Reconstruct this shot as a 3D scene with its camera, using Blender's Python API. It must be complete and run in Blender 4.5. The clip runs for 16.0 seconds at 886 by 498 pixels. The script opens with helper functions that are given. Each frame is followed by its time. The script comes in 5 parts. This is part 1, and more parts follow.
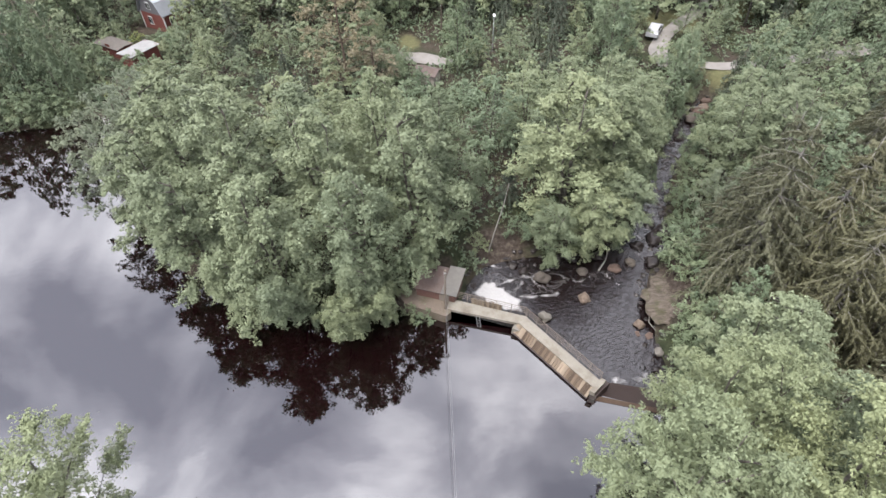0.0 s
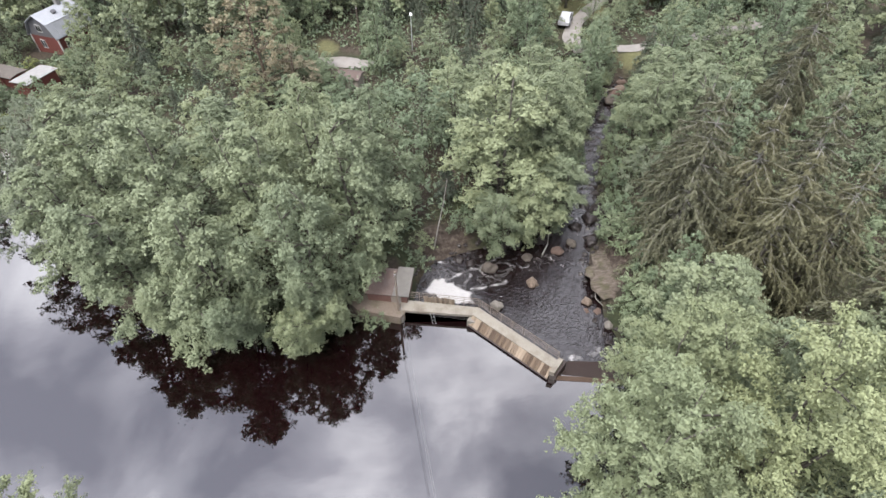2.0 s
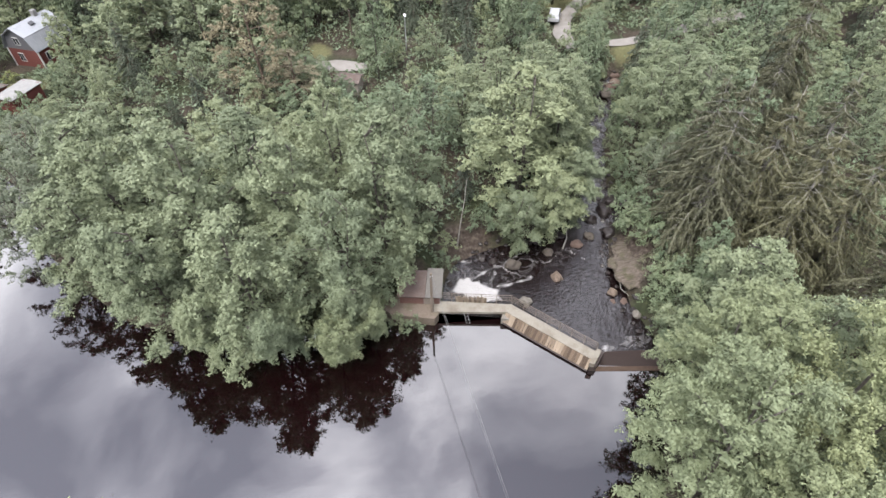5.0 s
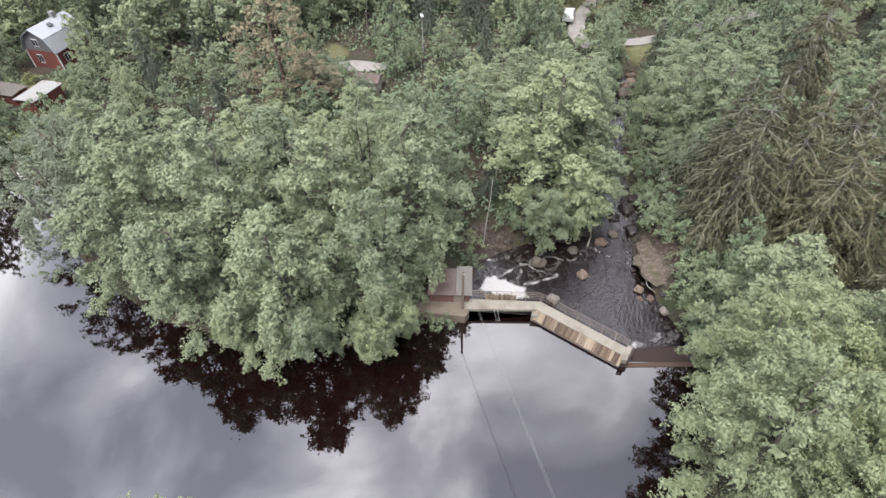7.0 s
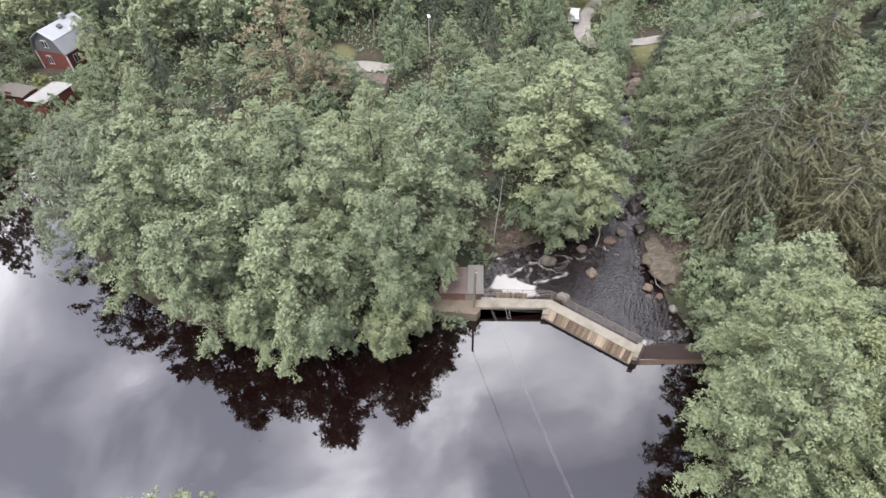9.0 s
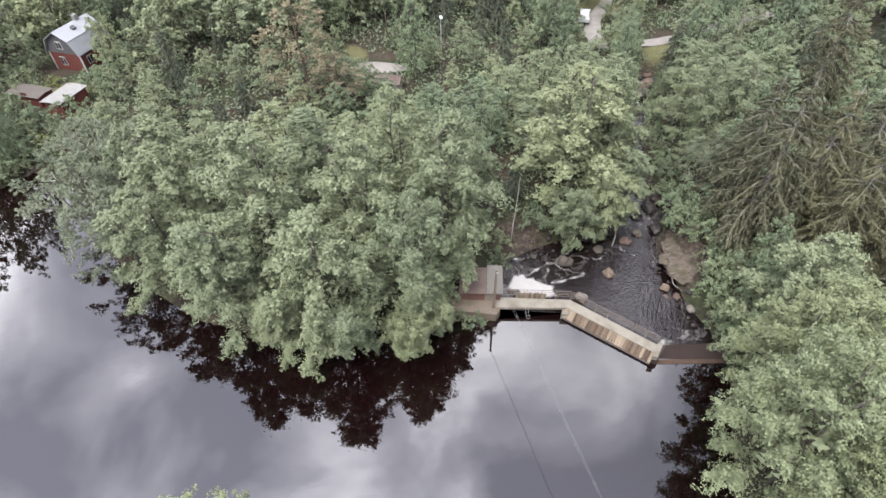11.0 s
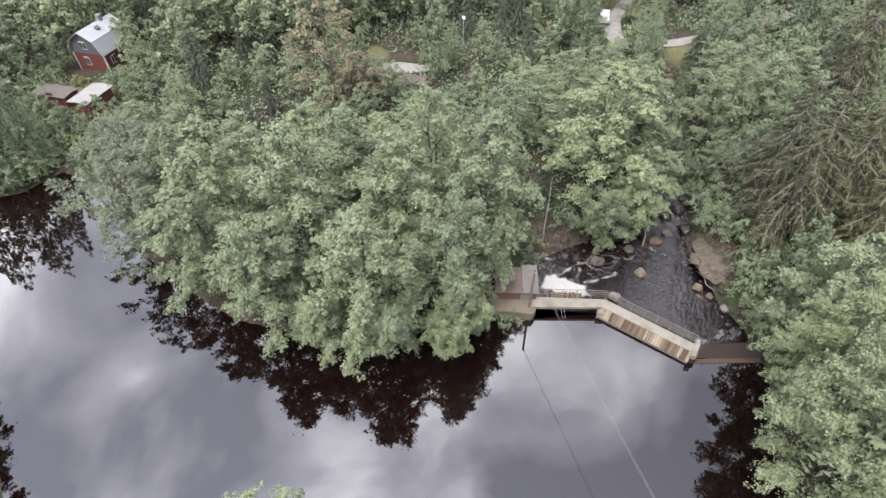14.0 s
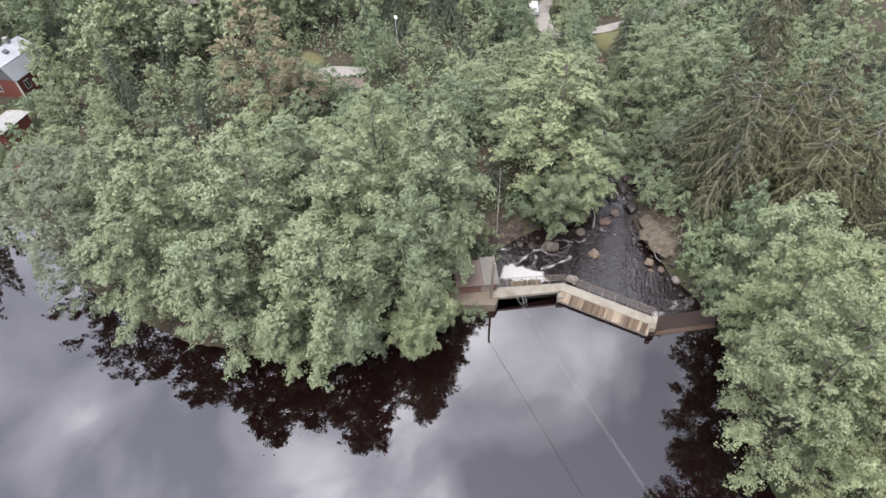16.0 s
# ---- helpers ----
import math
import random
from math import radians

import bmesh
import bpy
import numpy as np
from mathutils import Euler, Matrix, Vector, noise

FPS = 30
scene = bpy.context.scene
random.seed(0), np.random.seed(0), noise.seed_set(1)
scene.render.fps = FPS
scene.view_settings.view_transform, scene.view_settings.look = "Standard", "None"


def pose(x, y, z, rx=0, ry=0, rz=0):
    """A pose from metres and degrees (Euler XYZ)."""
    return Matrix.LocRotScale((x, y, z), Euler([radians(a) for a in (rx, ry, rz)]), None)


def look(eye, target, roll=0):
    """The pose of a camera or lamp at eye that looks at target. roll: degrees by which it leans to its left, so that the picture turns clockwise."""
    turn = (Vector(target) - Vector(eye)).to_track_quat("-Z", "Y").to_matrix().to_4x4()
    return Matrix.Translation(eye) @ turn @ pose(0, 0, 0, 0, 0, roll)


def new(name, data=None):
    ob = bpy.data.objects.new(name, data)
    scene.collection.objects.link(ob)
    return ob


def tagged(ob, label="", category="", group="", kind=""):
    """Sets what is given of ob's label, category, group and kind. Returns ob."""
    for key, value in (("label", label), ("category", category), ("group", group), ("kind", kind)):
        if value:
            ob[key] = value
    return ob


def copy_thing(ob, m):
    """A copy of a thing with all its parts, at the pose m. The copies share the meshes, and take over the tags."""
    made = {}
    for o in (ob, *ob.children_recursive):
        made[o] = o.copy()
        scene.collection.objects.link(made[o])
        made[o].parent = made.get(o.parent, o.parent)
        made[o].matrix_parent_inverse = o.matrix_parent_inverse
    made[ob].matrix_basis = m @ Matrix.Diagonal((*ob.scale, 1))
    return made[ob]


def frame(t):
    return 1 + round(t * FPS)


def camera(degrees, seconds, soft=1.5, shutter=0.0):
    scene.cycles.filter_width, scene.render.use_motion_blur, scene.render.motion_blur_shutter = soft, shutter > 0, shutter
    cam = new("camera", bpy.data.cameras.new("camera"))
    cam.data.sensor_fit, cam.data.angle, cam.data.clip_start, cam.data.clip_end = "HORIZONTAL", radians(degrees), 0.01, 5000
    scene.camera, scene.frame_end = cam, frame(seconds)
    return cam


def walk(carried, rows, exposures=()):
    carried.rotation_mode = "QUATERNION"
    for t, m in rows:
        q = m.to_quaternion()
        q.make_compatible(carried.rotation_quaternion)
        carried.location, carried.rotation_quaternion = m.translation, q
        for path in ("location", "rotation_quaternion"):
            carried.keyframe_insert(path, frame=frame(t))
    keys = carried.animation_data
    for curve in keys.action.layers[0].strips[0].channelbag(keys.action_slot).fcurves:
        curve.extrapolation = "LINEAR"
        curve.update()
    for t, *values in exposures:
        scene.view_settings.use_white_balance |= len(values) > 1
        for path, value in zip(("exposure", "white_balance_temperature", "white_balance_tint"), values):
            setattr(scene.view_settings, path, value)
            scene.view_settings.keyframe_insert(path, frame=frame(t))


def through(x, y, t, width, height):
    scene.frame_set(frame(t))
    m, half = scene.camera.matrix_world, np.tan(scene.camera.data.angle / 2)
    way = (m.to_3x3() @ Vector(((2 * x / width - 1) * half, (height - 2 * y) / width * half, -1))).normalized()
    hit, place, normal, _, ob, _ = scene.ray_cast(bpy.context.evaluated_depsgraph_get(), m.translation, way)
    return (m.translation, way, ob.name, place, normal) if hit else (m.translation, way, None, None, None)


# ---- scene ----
cam = camera(78.1, 16.0, soft=1.5)
PATH = [  # seconds, place, (tilt, roll, heading)
    (0.0, (0.000, 0.000, 36.054), (44.734, -1.156, 0.000)),
    (0.5, (-0.089, 0.018, 35.880), (44.765, -1.242, -2.355)),
    (1.0, (-0.168, -0.013, 35.852), (44.711, -1.316, -7.875)),
    (1.5, (-0.259, -0.056, 35.764), (44.796, -1.209, -8.961)),
    (2.0, (-0.699, -0.023, 35.940), (44.669, -1.152, -9.217)),
    (2.5, (-1.171, 0.073, 35.925), (44.682, -1.101, -9.270)),
    (3.0, (-1.789, 0.187, 35.924), (44.692, -1.037, -9.329)),
    (3.5, (-2.662, 0.307, 36.015), (44.652, -0.905, -9.632)),
    (4.0, (-3.735, 0.533, 36.050), (44.578, -0.769, -12.375)),
    (4.2, (-4.085, 0.632, 36.162), (44.437, -0.897, -13.211)),
    (6.5, (-7.646, 1.268, 36.192), (44.584, -1.044, -13.883)),
    (7.0, (-8.008, 1.247, 36.296), (44.554, -1.138, -13.814)),
    (7.5, (-8.235, 1.246, 36.329), (44.550, -1.226, -13.731)),
    (8.0, (-8.415, 1.160, 36.398), (44.552, -1.323, -13.667)),
    (8.5, (-8.628, 1.144, 36.473), (44.547, -1.392, -13.655)),
    (9.0, (-8.995, 1.121, 36.580), (44.527, -1.309, -13.743)),
    (11.5, (-10.979, 1.426, 36.913), (44.479, -1.391, -13.685)),
    (12.0, (-11.335, 1.454, 36.919), (44.535, -1.396, -13.631)),
    (12.5, (-11.771, 1.540, 36.962), (44.528, -1.310, -13.633)),
    (13.0, (-12.354, 1.681, 37.039), (44.489, -1.231, -13.644)),
    (13.5, (-13.001, 1.787, 37.037), (44.545, -1.221, -13.629)),
    (14.0, (-13.541, 1.943, 37.069), (44.496, -1.351, -13.626)),
    (14.5, (-13.735, 1.983, 36.942), (44.565, -1.318, -13.774)),
    (15.0, (-13.899, 2.057, 36.908), (44.503, -1.458, -16.130)),
    (15.5, (-14.031, 2.123, 36.878), (44.427, -1.573, -20.015)),
    (16.0, (-13.992, 2.092, 36.749), (44.462, -1.817, -20.891)),
]
walk(cam, [(t, pose(*p, rx, 0, rz) @ pose(0, 0, 0, 0, 0, roll)) for t, p, (rx, roll, rz) in PATH])

# ---- world, sun and exposure ----
# brighter and darker banks of cloud: direction, width, gain
CLOUDS = [((-0.39, 0.54, 0.74), 0.20, 0.07), ((-0.58, 0.43, 0.69), 0.18, -0.05), ((-0.50, 0.61, 0.61), 0.22, 0.07), ((-0.36, 0.60, 0.72), 0.11, 0.07), ((-0.08, 0.43, 0.90), 0.12, 0.08), ((-0.19, 0.42, 0.89), 0.10, 0.07), ((0.12, 0.53, 0.84), 0.16, 0.05), ((-0.30, 0.48, 0.83), 0.14, -0.04), ((-0.24, 0.56, 0.79), 0.14, -0.04), ((0.25, 0.38, 0.89), 0.20, -0.04)]
world = bpy.data.worlds.new("overcast_sky")
scene.world = world
world.use_nodes = True
wn, wl = world.node_tree.nodes, world.node_tree.links
wn.clear()
w_out, w_bg = wn.new("ShaderNodeOutputWorld"), wn.new("ShaderNodeBackground")
w_sky = wn.new("ShaderNodeTexSky")
w_sky.sky_type, w_sky.sun_disc = "NISHITA", False
w_sky.sun_elevation, w_sky.sun_rotation = radians(60), radians(220)
w_sky.air_density, w_sky.dust_density = 1.0, 3.0
w_co = wn.new("ShaderNodeTexCoord")
w_map = wn.new("ShaderNodeMapping")
w_map.inputs["Location"].default_value = (0.35, 0.2, 0.1)
w_map.inputs["Scale"].default_value = (1.0, 1.0, 1.5)
w_noise = wn.new("ShaderNodeTexNoise")
w_noise.inputs["Scale"].default_value, w_noise.inputs["Detail"].default_value = 3.2, 5.0
w_noise.inputs["Roughness"].default_value, w_noise.inputs["Distortion"].default_value = 0.5, 0.3
w_ramp = wn.new("ShaderNodeValToRGB")
w_ramp.color_ramp.elements[0].position, w_ramp.color_ramp.elements[0].color = 0.39, (6.8, 7.1, 8.7, 1)
w_ramp.color_ramp.elements[1].position, w_ramp.color_ramp.elements[1].color = 0.64, (27.5, 27.4, 29.3, 1)
w_mid = w_ramp.color_ramp.elements.new(0.51)
w_mid.color = (12.9, 13.1, 15.0, 1)
w_mix = wn.new("ShaderNodeMix")
w_mix.data_type = "RGBA"
w_mix.inputs["Factor"].default_value = 0.9
wl.new(w_co.outputs["Generated"], w_map.inputs["Vector"])
wl.new(w_map.outputs["Vector"], w_noise.inputs["Vector"])
w_fac = w_noise.outputs["Fac"]
for way, wide, gain in CLOUDS:
    w_near = wn.new("ShaderNodeVectorMath")
    w_near.operation = "DISTANCE"
    w_near.inputs[1].default_value = way
    w_soft = wn.new("ShaderNodeMapRange")
    w_soft.interpolation_type = "SMOOTHSTEP"
    w_soft.inputs["From Min"].default_value, w_soft.inputs["From Max"].default_value = 0.0, wide
    w_soft.inputs["To Min"].default_value, w_soft.inputs["To Max"].default_value = gain, 0.0
    w_add = wn.new("ShaderNodeMath")
    wl.new(w_co.outputs["Generated"], w_near.inputs[0])
    wl.new(w_near.outputs["Value"], w_soft.inputs["Value"])
    wl.new(w_soft.outputs["Result"], w_add.inputs[0])
    wl.new(w_fac, w_add.inputs[1])
    w_fac = w_add.outputs["Value"]
wl.new(w_fac, w_ramp.inputs["Fac"])
wl.new(w_sky.outputs["Color"], w_mix.inputs["A"])
wl.new(w_ramp.outputs["Color"], w_mix.inputs["B"])
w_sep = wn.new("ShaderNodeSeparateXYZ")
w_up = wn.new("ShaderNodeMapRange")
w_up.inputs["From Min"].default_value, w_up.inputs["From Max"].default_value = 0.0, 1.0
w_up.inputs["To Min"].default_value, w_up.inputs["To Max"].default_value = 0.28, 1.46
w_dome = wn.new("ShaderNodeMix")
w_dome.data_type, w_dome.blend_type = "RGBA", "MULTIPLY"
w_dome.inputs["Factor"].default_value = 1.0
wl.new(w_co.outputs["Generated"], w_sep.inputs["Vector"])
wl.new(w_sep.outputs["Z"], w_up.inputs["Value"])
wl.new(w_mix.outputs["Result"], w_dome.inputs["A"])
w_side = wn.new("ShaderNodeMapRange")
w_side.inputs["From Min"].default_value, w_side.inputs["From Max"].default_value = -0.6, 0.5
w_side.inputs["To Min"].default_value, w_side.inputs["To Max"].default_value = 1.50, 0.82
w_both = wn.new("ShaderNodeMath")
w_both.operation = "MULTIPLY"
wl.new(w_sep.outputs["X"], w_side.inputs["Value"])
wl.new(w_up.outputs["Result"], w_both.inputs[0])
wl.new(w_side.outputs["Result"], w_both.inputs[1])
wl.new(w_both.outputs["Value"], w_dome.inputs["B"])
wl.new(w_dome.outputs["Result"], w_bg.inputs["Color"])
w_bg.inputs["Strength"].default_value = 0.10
wl.new(w_bg.outputs["Background"], w_out.inputs["Surface"])

sun = new("sun", bpy.data.lights.new("sun", "SUN"))
sun.data.energy, sun.data.angle, sun.data.color = 3.0, radians(24), (1.0, 0.96, 0.9)
sun.matrix_world = look((-45, -25, 140), (0, 30, 0))
scene.view_settings.exposure = 0.78


# ---- materials ----
class Nodes:
    """A small front end for node materials."""

    def __init__(self, name):
        self.m = bpy.data.materials.new(name)
        self.m.use_nodes = True
        self.t = self.m.node_tree
        self.bsdf = self.t.nodes["Principled BSDF"]
        self.out = self.t.nodes["Material Output"]

    def n(self, kind, **values):
        node = self.t.nodes.new("ShaderNode" + kind)
        for key, value in values.items():
            key = key.replace("_", " ")
            if key in node.inputs:
                self.put(node.inputs[key], value)
        return node

    def put(self, socket, value):
        if isinstance(value, bpy.types.NodeSocket):
            self.t.links.new(value, socket)
        else:
            socket.default_value = value

    def coord(self, kind="Object"):
        return self.n("TexCoord").outputs[kind]

    def world_pos(self):
        return self.n("NewGeometry").outputs["Position"]

    def noise(self, vec, scale, detail=4.0, rough=0.55, distort=0.0):
        return self.n("TexNoise", Vector=vec, Scale=scale, Detail=detail, Roughness=rough, Distortion=distort).outputs["Fac"]

    def ramp(self, fac, *stops):
        node = self.n("ValToRGB", Fac=fac)
        el = node.color_ramp.elements
        while len(el) < len(stops):
            el.new(0.5)
        for e, (p, c) in zip(el, stops):
            e.position, e.color = p, (*c, 1) if len(c) == 3 else c
        return node.outputs["Color"]

    def mix(self, fac, a, b, blend="MIX"):
        node = self.t.nodes.new("ShaderNodeMix")
        node.data_type, node.blend_type = "RGBA", blend
        for key, value in (("Factor", fac), ("A", a), ("B", b)):
            if isinstance(value, tuple) and len(value) == 3:
                value = (*value, 1)
            self.put([s for s in node.inputs if s.name == key and (s.type == "RGBA" or key == "Factor" and s.type == "VALUE")][0], value)
        return [s for s in node.outputs if s.type == "RGBA"][0]

    def math(self, op, a, b=0.0, clamp=False):
        node = self.t.nodes.new("ShaderNodeMath")
        node.operation, node.use_clamp = op, clamp
        self.put(node.inputs[0], a)
        self.put(node.inputs[1], b)
        return node.outputs[0]

    def bump(self, height, strength=0.4, distance=0.02):
        self.put(self.bsdf.inputs["Normal"], self.n("Bump", Height=height, Strength=strength, Distance=distance).outputs["Normal"])

    def base(self, colour, rough=0.8, metal=0.0, spec=0.3):
        if isinstance(colour, tuple):
            colour = (*colour, 1)
        self.put(self.bsdf.inputs["Base Color"], colour)
        self.put(self.bsdf.inputs["Roughness"], rough)
        self.put(self.bsdf.inputs["Metallic"], metal)
        self.put(self.bsdf.inputs["Specular IOR Level"], spec)
        return self

    def rand(self):
        return self.n("ObjectInfo").outputs["Random"]

    def island(self):
        return self.n("NewGeometry").outputs["Random Per Island"]


def foliage(name, dark, mid, light, through=0.05):
    """Leaves: each leaf and each tree varies, some light goes through."""
    k = Nodes(name)
    lo, hi = tuple(0.3 * a + 0.7 * b for a, b in zip(dark, mid)), tuple(0.3 * a + 0.7 * b for a, b in zip(light, mid))
    c = k.ramp(k.island(), (0.0, lo), (0.5, mid), (1.0, hi))
    big = k.noise(k.world_pos(), 0.6, 3.0)
    c = k.mix(k.math("MULTIPLY", big, 0.28), c, (light[0] * 1.02, light[1], light[2]))
    tree = k.ramp(k.rand(), (0.0, (0.82, 0.85, 0.88)), (0.35, (0.94, 0.95, 0.96)), (0.7, (1.02, 1.02, 1.0)), (1.0, (1.10, 1.08, 1.02)))
    c = k.mix(1.0, c, tree, "MULTIPLY")
    k.base(c, 0.6, 0.0, 0.25)
    tr = k.n("BsdfTranslucent", Color=c)
    ms = k.n("MixShader", Fac=through)
    k.t.links.new(k.bsdf.outputs["BSDF"], ms.inputs[1])
    k.t.links.new(tr.outputs["BSDF"], ms.inputs[2])
    k.t.links.new(ms.outputs["Shader"], k.out.inputs["Surface"])
    return k.m


def strata(name):
    """Bare layered bank rock with earth and moss in its hollows."""
    k = Nodes(name)
    p = k.world_pos()
    mp = k.n("Mapping", Vector=p)
    mp.inputs["Rotation"].default_value, mp.inputs["Scale"].default_value = (0.25, 0.1, 0.9), (0.35, 2.6, 3.0)
    band, grain, blot = k.noise(mp.outputs["Vector"], 2.2, 6.0, 0.65, 0.8), k.noise(p, 9.0, 5.0, 0.7), k.noise(p, 1.1, 4.0, 0.6)
    c = k.ramp(band, (0.30, (0.038, 0.030, 0.024)), (0.50, (0.105, 0.086, 0.070)), (0.72, (0.185, 0.158, 0.132)))
    c = k.mix(k.math("MULTIPLY", grain, 0.5), c, (0.060, 0.050, 0.040))
    c = k.mix(k.math("MULTIPLY", k.ramp(blot, (0.48, (0, 0, 0)), (0.66, (1, 1, 1))), 0.7), c, (0.050, 0.050, 0.024))
    k.base(c, 0.92, 0, 0.2)
    k.bump(k.math("ADD", band, k.math("MULTIPLY", grain, 0.5)), 0.9, 0.12)
    return k.m


M = {}
M["outcrop"] = strata("layered_bank_rock")
M["leaf"] = foliage("alder_leaf", (0.092, 0.114, 0.066), (0.150, 0.177, 0.104), (0.224, 0.250, 0.150))
M["leaf_light"] = foliage("ash_leaf", (0.112, 0.134, 0.073), (0.168, 0.194, 0.106), (0.232, 0.256, 0.144))
M["leaf_pale"] = foliage("willow_leaf", (0.076, 0.092, 0.060), (0.126, 0.146, 0.096), (0.186, 0.206, 0.142))
M["leaf_dark"] = foliage("bird_cherry_leaf", (0.070, 0.098, 0.058), (0.122, 0.157, 0.094), (0.196, 0.230, 0.144))
M["leaf_dry"] = foliage("dry_larch_leaf", (0.103, 0.094, 0.06), (0.159, 0.14, 0.09), (0.218, 0.192, 0.128))
M["leaf_yellow"] = foliage("yellow_shrub_leaf", (0.12, 0.14, 0.05), (0.18, 0.20, 0.07), (0.26, 0.26, 0.09))
M["needle"] = foliage("spruce_needle", (0.018, 0.020, 0.011), (0.060, 0.062, 0.035), (0.180, 0.172, 0.105), through=0.03)
M["needle_dark"] = foliage("dark_spruce_needle", (0.034, 0.046, 0.032), (0.06, 0.074, 0.052), (0.098, 0.114, 0.081), through=0.05)
M["grass"] = foliage("bank_grass", (0.05, 0.062, 0.028), (0.085, 0.098, 0.044), (0.13, 0.134, 0.066))


def bark(name, a, b):
    k = Nodes(name)
    v = k.coord()
    n = k.noise(v, 6.0, 6.0, 0.65)
    k.base(k.ramp(n, (0.3, a), (0.7, b)), 0.9, 0, 0.2)
    k.bump(k.noise(v, 18.0, 4.0), 0.6, 0.03)
    return k.m


M["bark"] = bark("alder_bark", (0.045, 0.039, 0.033), (0.125, 0.113, 0.098))
M["bark_pale"] = bark("grey_dead_wood", (0.115, 0.108, 0.098), (0.24, 0.228, 0.208))
M["bark_spruce"] = bark("spruce_bark", (0.06, 0.045, 0.035), (0.15, 0.115, 0.09))


def ground_material():
    k = Nodes("forest_floor")
    p = k.world_pos()
    n1, n2, n3 = k.noise(p, 0.22, 5.0), k.noise(p, 2.6, 6.0, 0.6), k.noise(p, 14.0, 4.0, 0.6)
    litter = k.ramp(n2, (0.3, (0.026, 0.021, 0.016)), (0.55, (0.055, 0.044, 0.033)), (0.75, (0.09, 0.072, 0.056)))
    green = k.ramp(n2, (0.3, (0.02, 0.027, 0.014)), (0.6, (0.04, 0.049, 0.024)), (0.8, (0.068, 0.072, 0.038)))
    c = k.mix(k.ramp(n1, (0.42, (0, 0, 0)), (0.58, (1, 1, 1))), litter, green)
    att = k.n("Attribute")
    att.attribute_name = "earth"
    earth = k.ramp(n2, (0.3, (0.024, 0.018, 0.015)), (0.5, (0.058, 0.045, 0.037)), (0.62, (0.10, 0.082, 0.066)), (0.8, (0.15, 0.126, 0.104)))
    c = k.mix(att.outputs["Fac"], c, earth)
    lawn_att = k.n("Attribute")
    lawn_att.attribute_name = "lawn"
    lawn = k.ramp(n2, (0.3, (0.085, 0.09, 0.042)), (0.7, (0.145, 0.138, 0.07)))
    c = k.mix(lawn_att.outputs["Fac"], c, lawn)
    c = k.mix(k.math("MULTIPLY", n3, 0.35), c, (0.03, 0.025, 0.02))
    k.base(c, 0.95, 0, 0.15)
    k.bump(k.math("ADD", n2, n3), 0.7, 0.12)
    return k.m


M["ground"] = ground_material()


def gravel_material():
    k = Nodes("pale_gravel")
    p = k.world_pos()
    n = k.noise(p, 0.8, 5.0)
    f = k.noise(p, 22.0, 3.0, 0.7)
    c = k.mix(k.math("MULTIPLY", f, 0.5), k.ramp(n, (0.3, (0.15, 0.139, 0.127)), (0.7, (0.23, 0.216, 0.200))), (0.17, 0.155, 0.14))
    k.base(c, 0.9, 0, 0.2)
    k.bump(f, 0.5, 0.02)
    return k.m


M["gravel"] = gravel_material()


def pond_material():
    k = Nodes("peat_brown_pond_water")
    p = k.world_pos()
    murk = k.noise(p, 0.12, 3.0)
    k.base(k.ramp(murk, (0.35, (0.0030, 0.0007, 0.0010)), (0.65, (0.0044, 0.0011, 0.0014))), 0.018, 0, 0.5)
    k.bsdf.inputs["IOR"].default_value = 2.0
    mp = k.n("Mapping", Vector=p)
    mp.inputs["Scale"].default_value = (1.0, 1.6, 1.0)
    k.bump(k.noise(mp.outputs["Vector"], 1.1, 3.0, 0.5), 0.05, 0.03)
    return k.m


M["pond"] = pond_material()


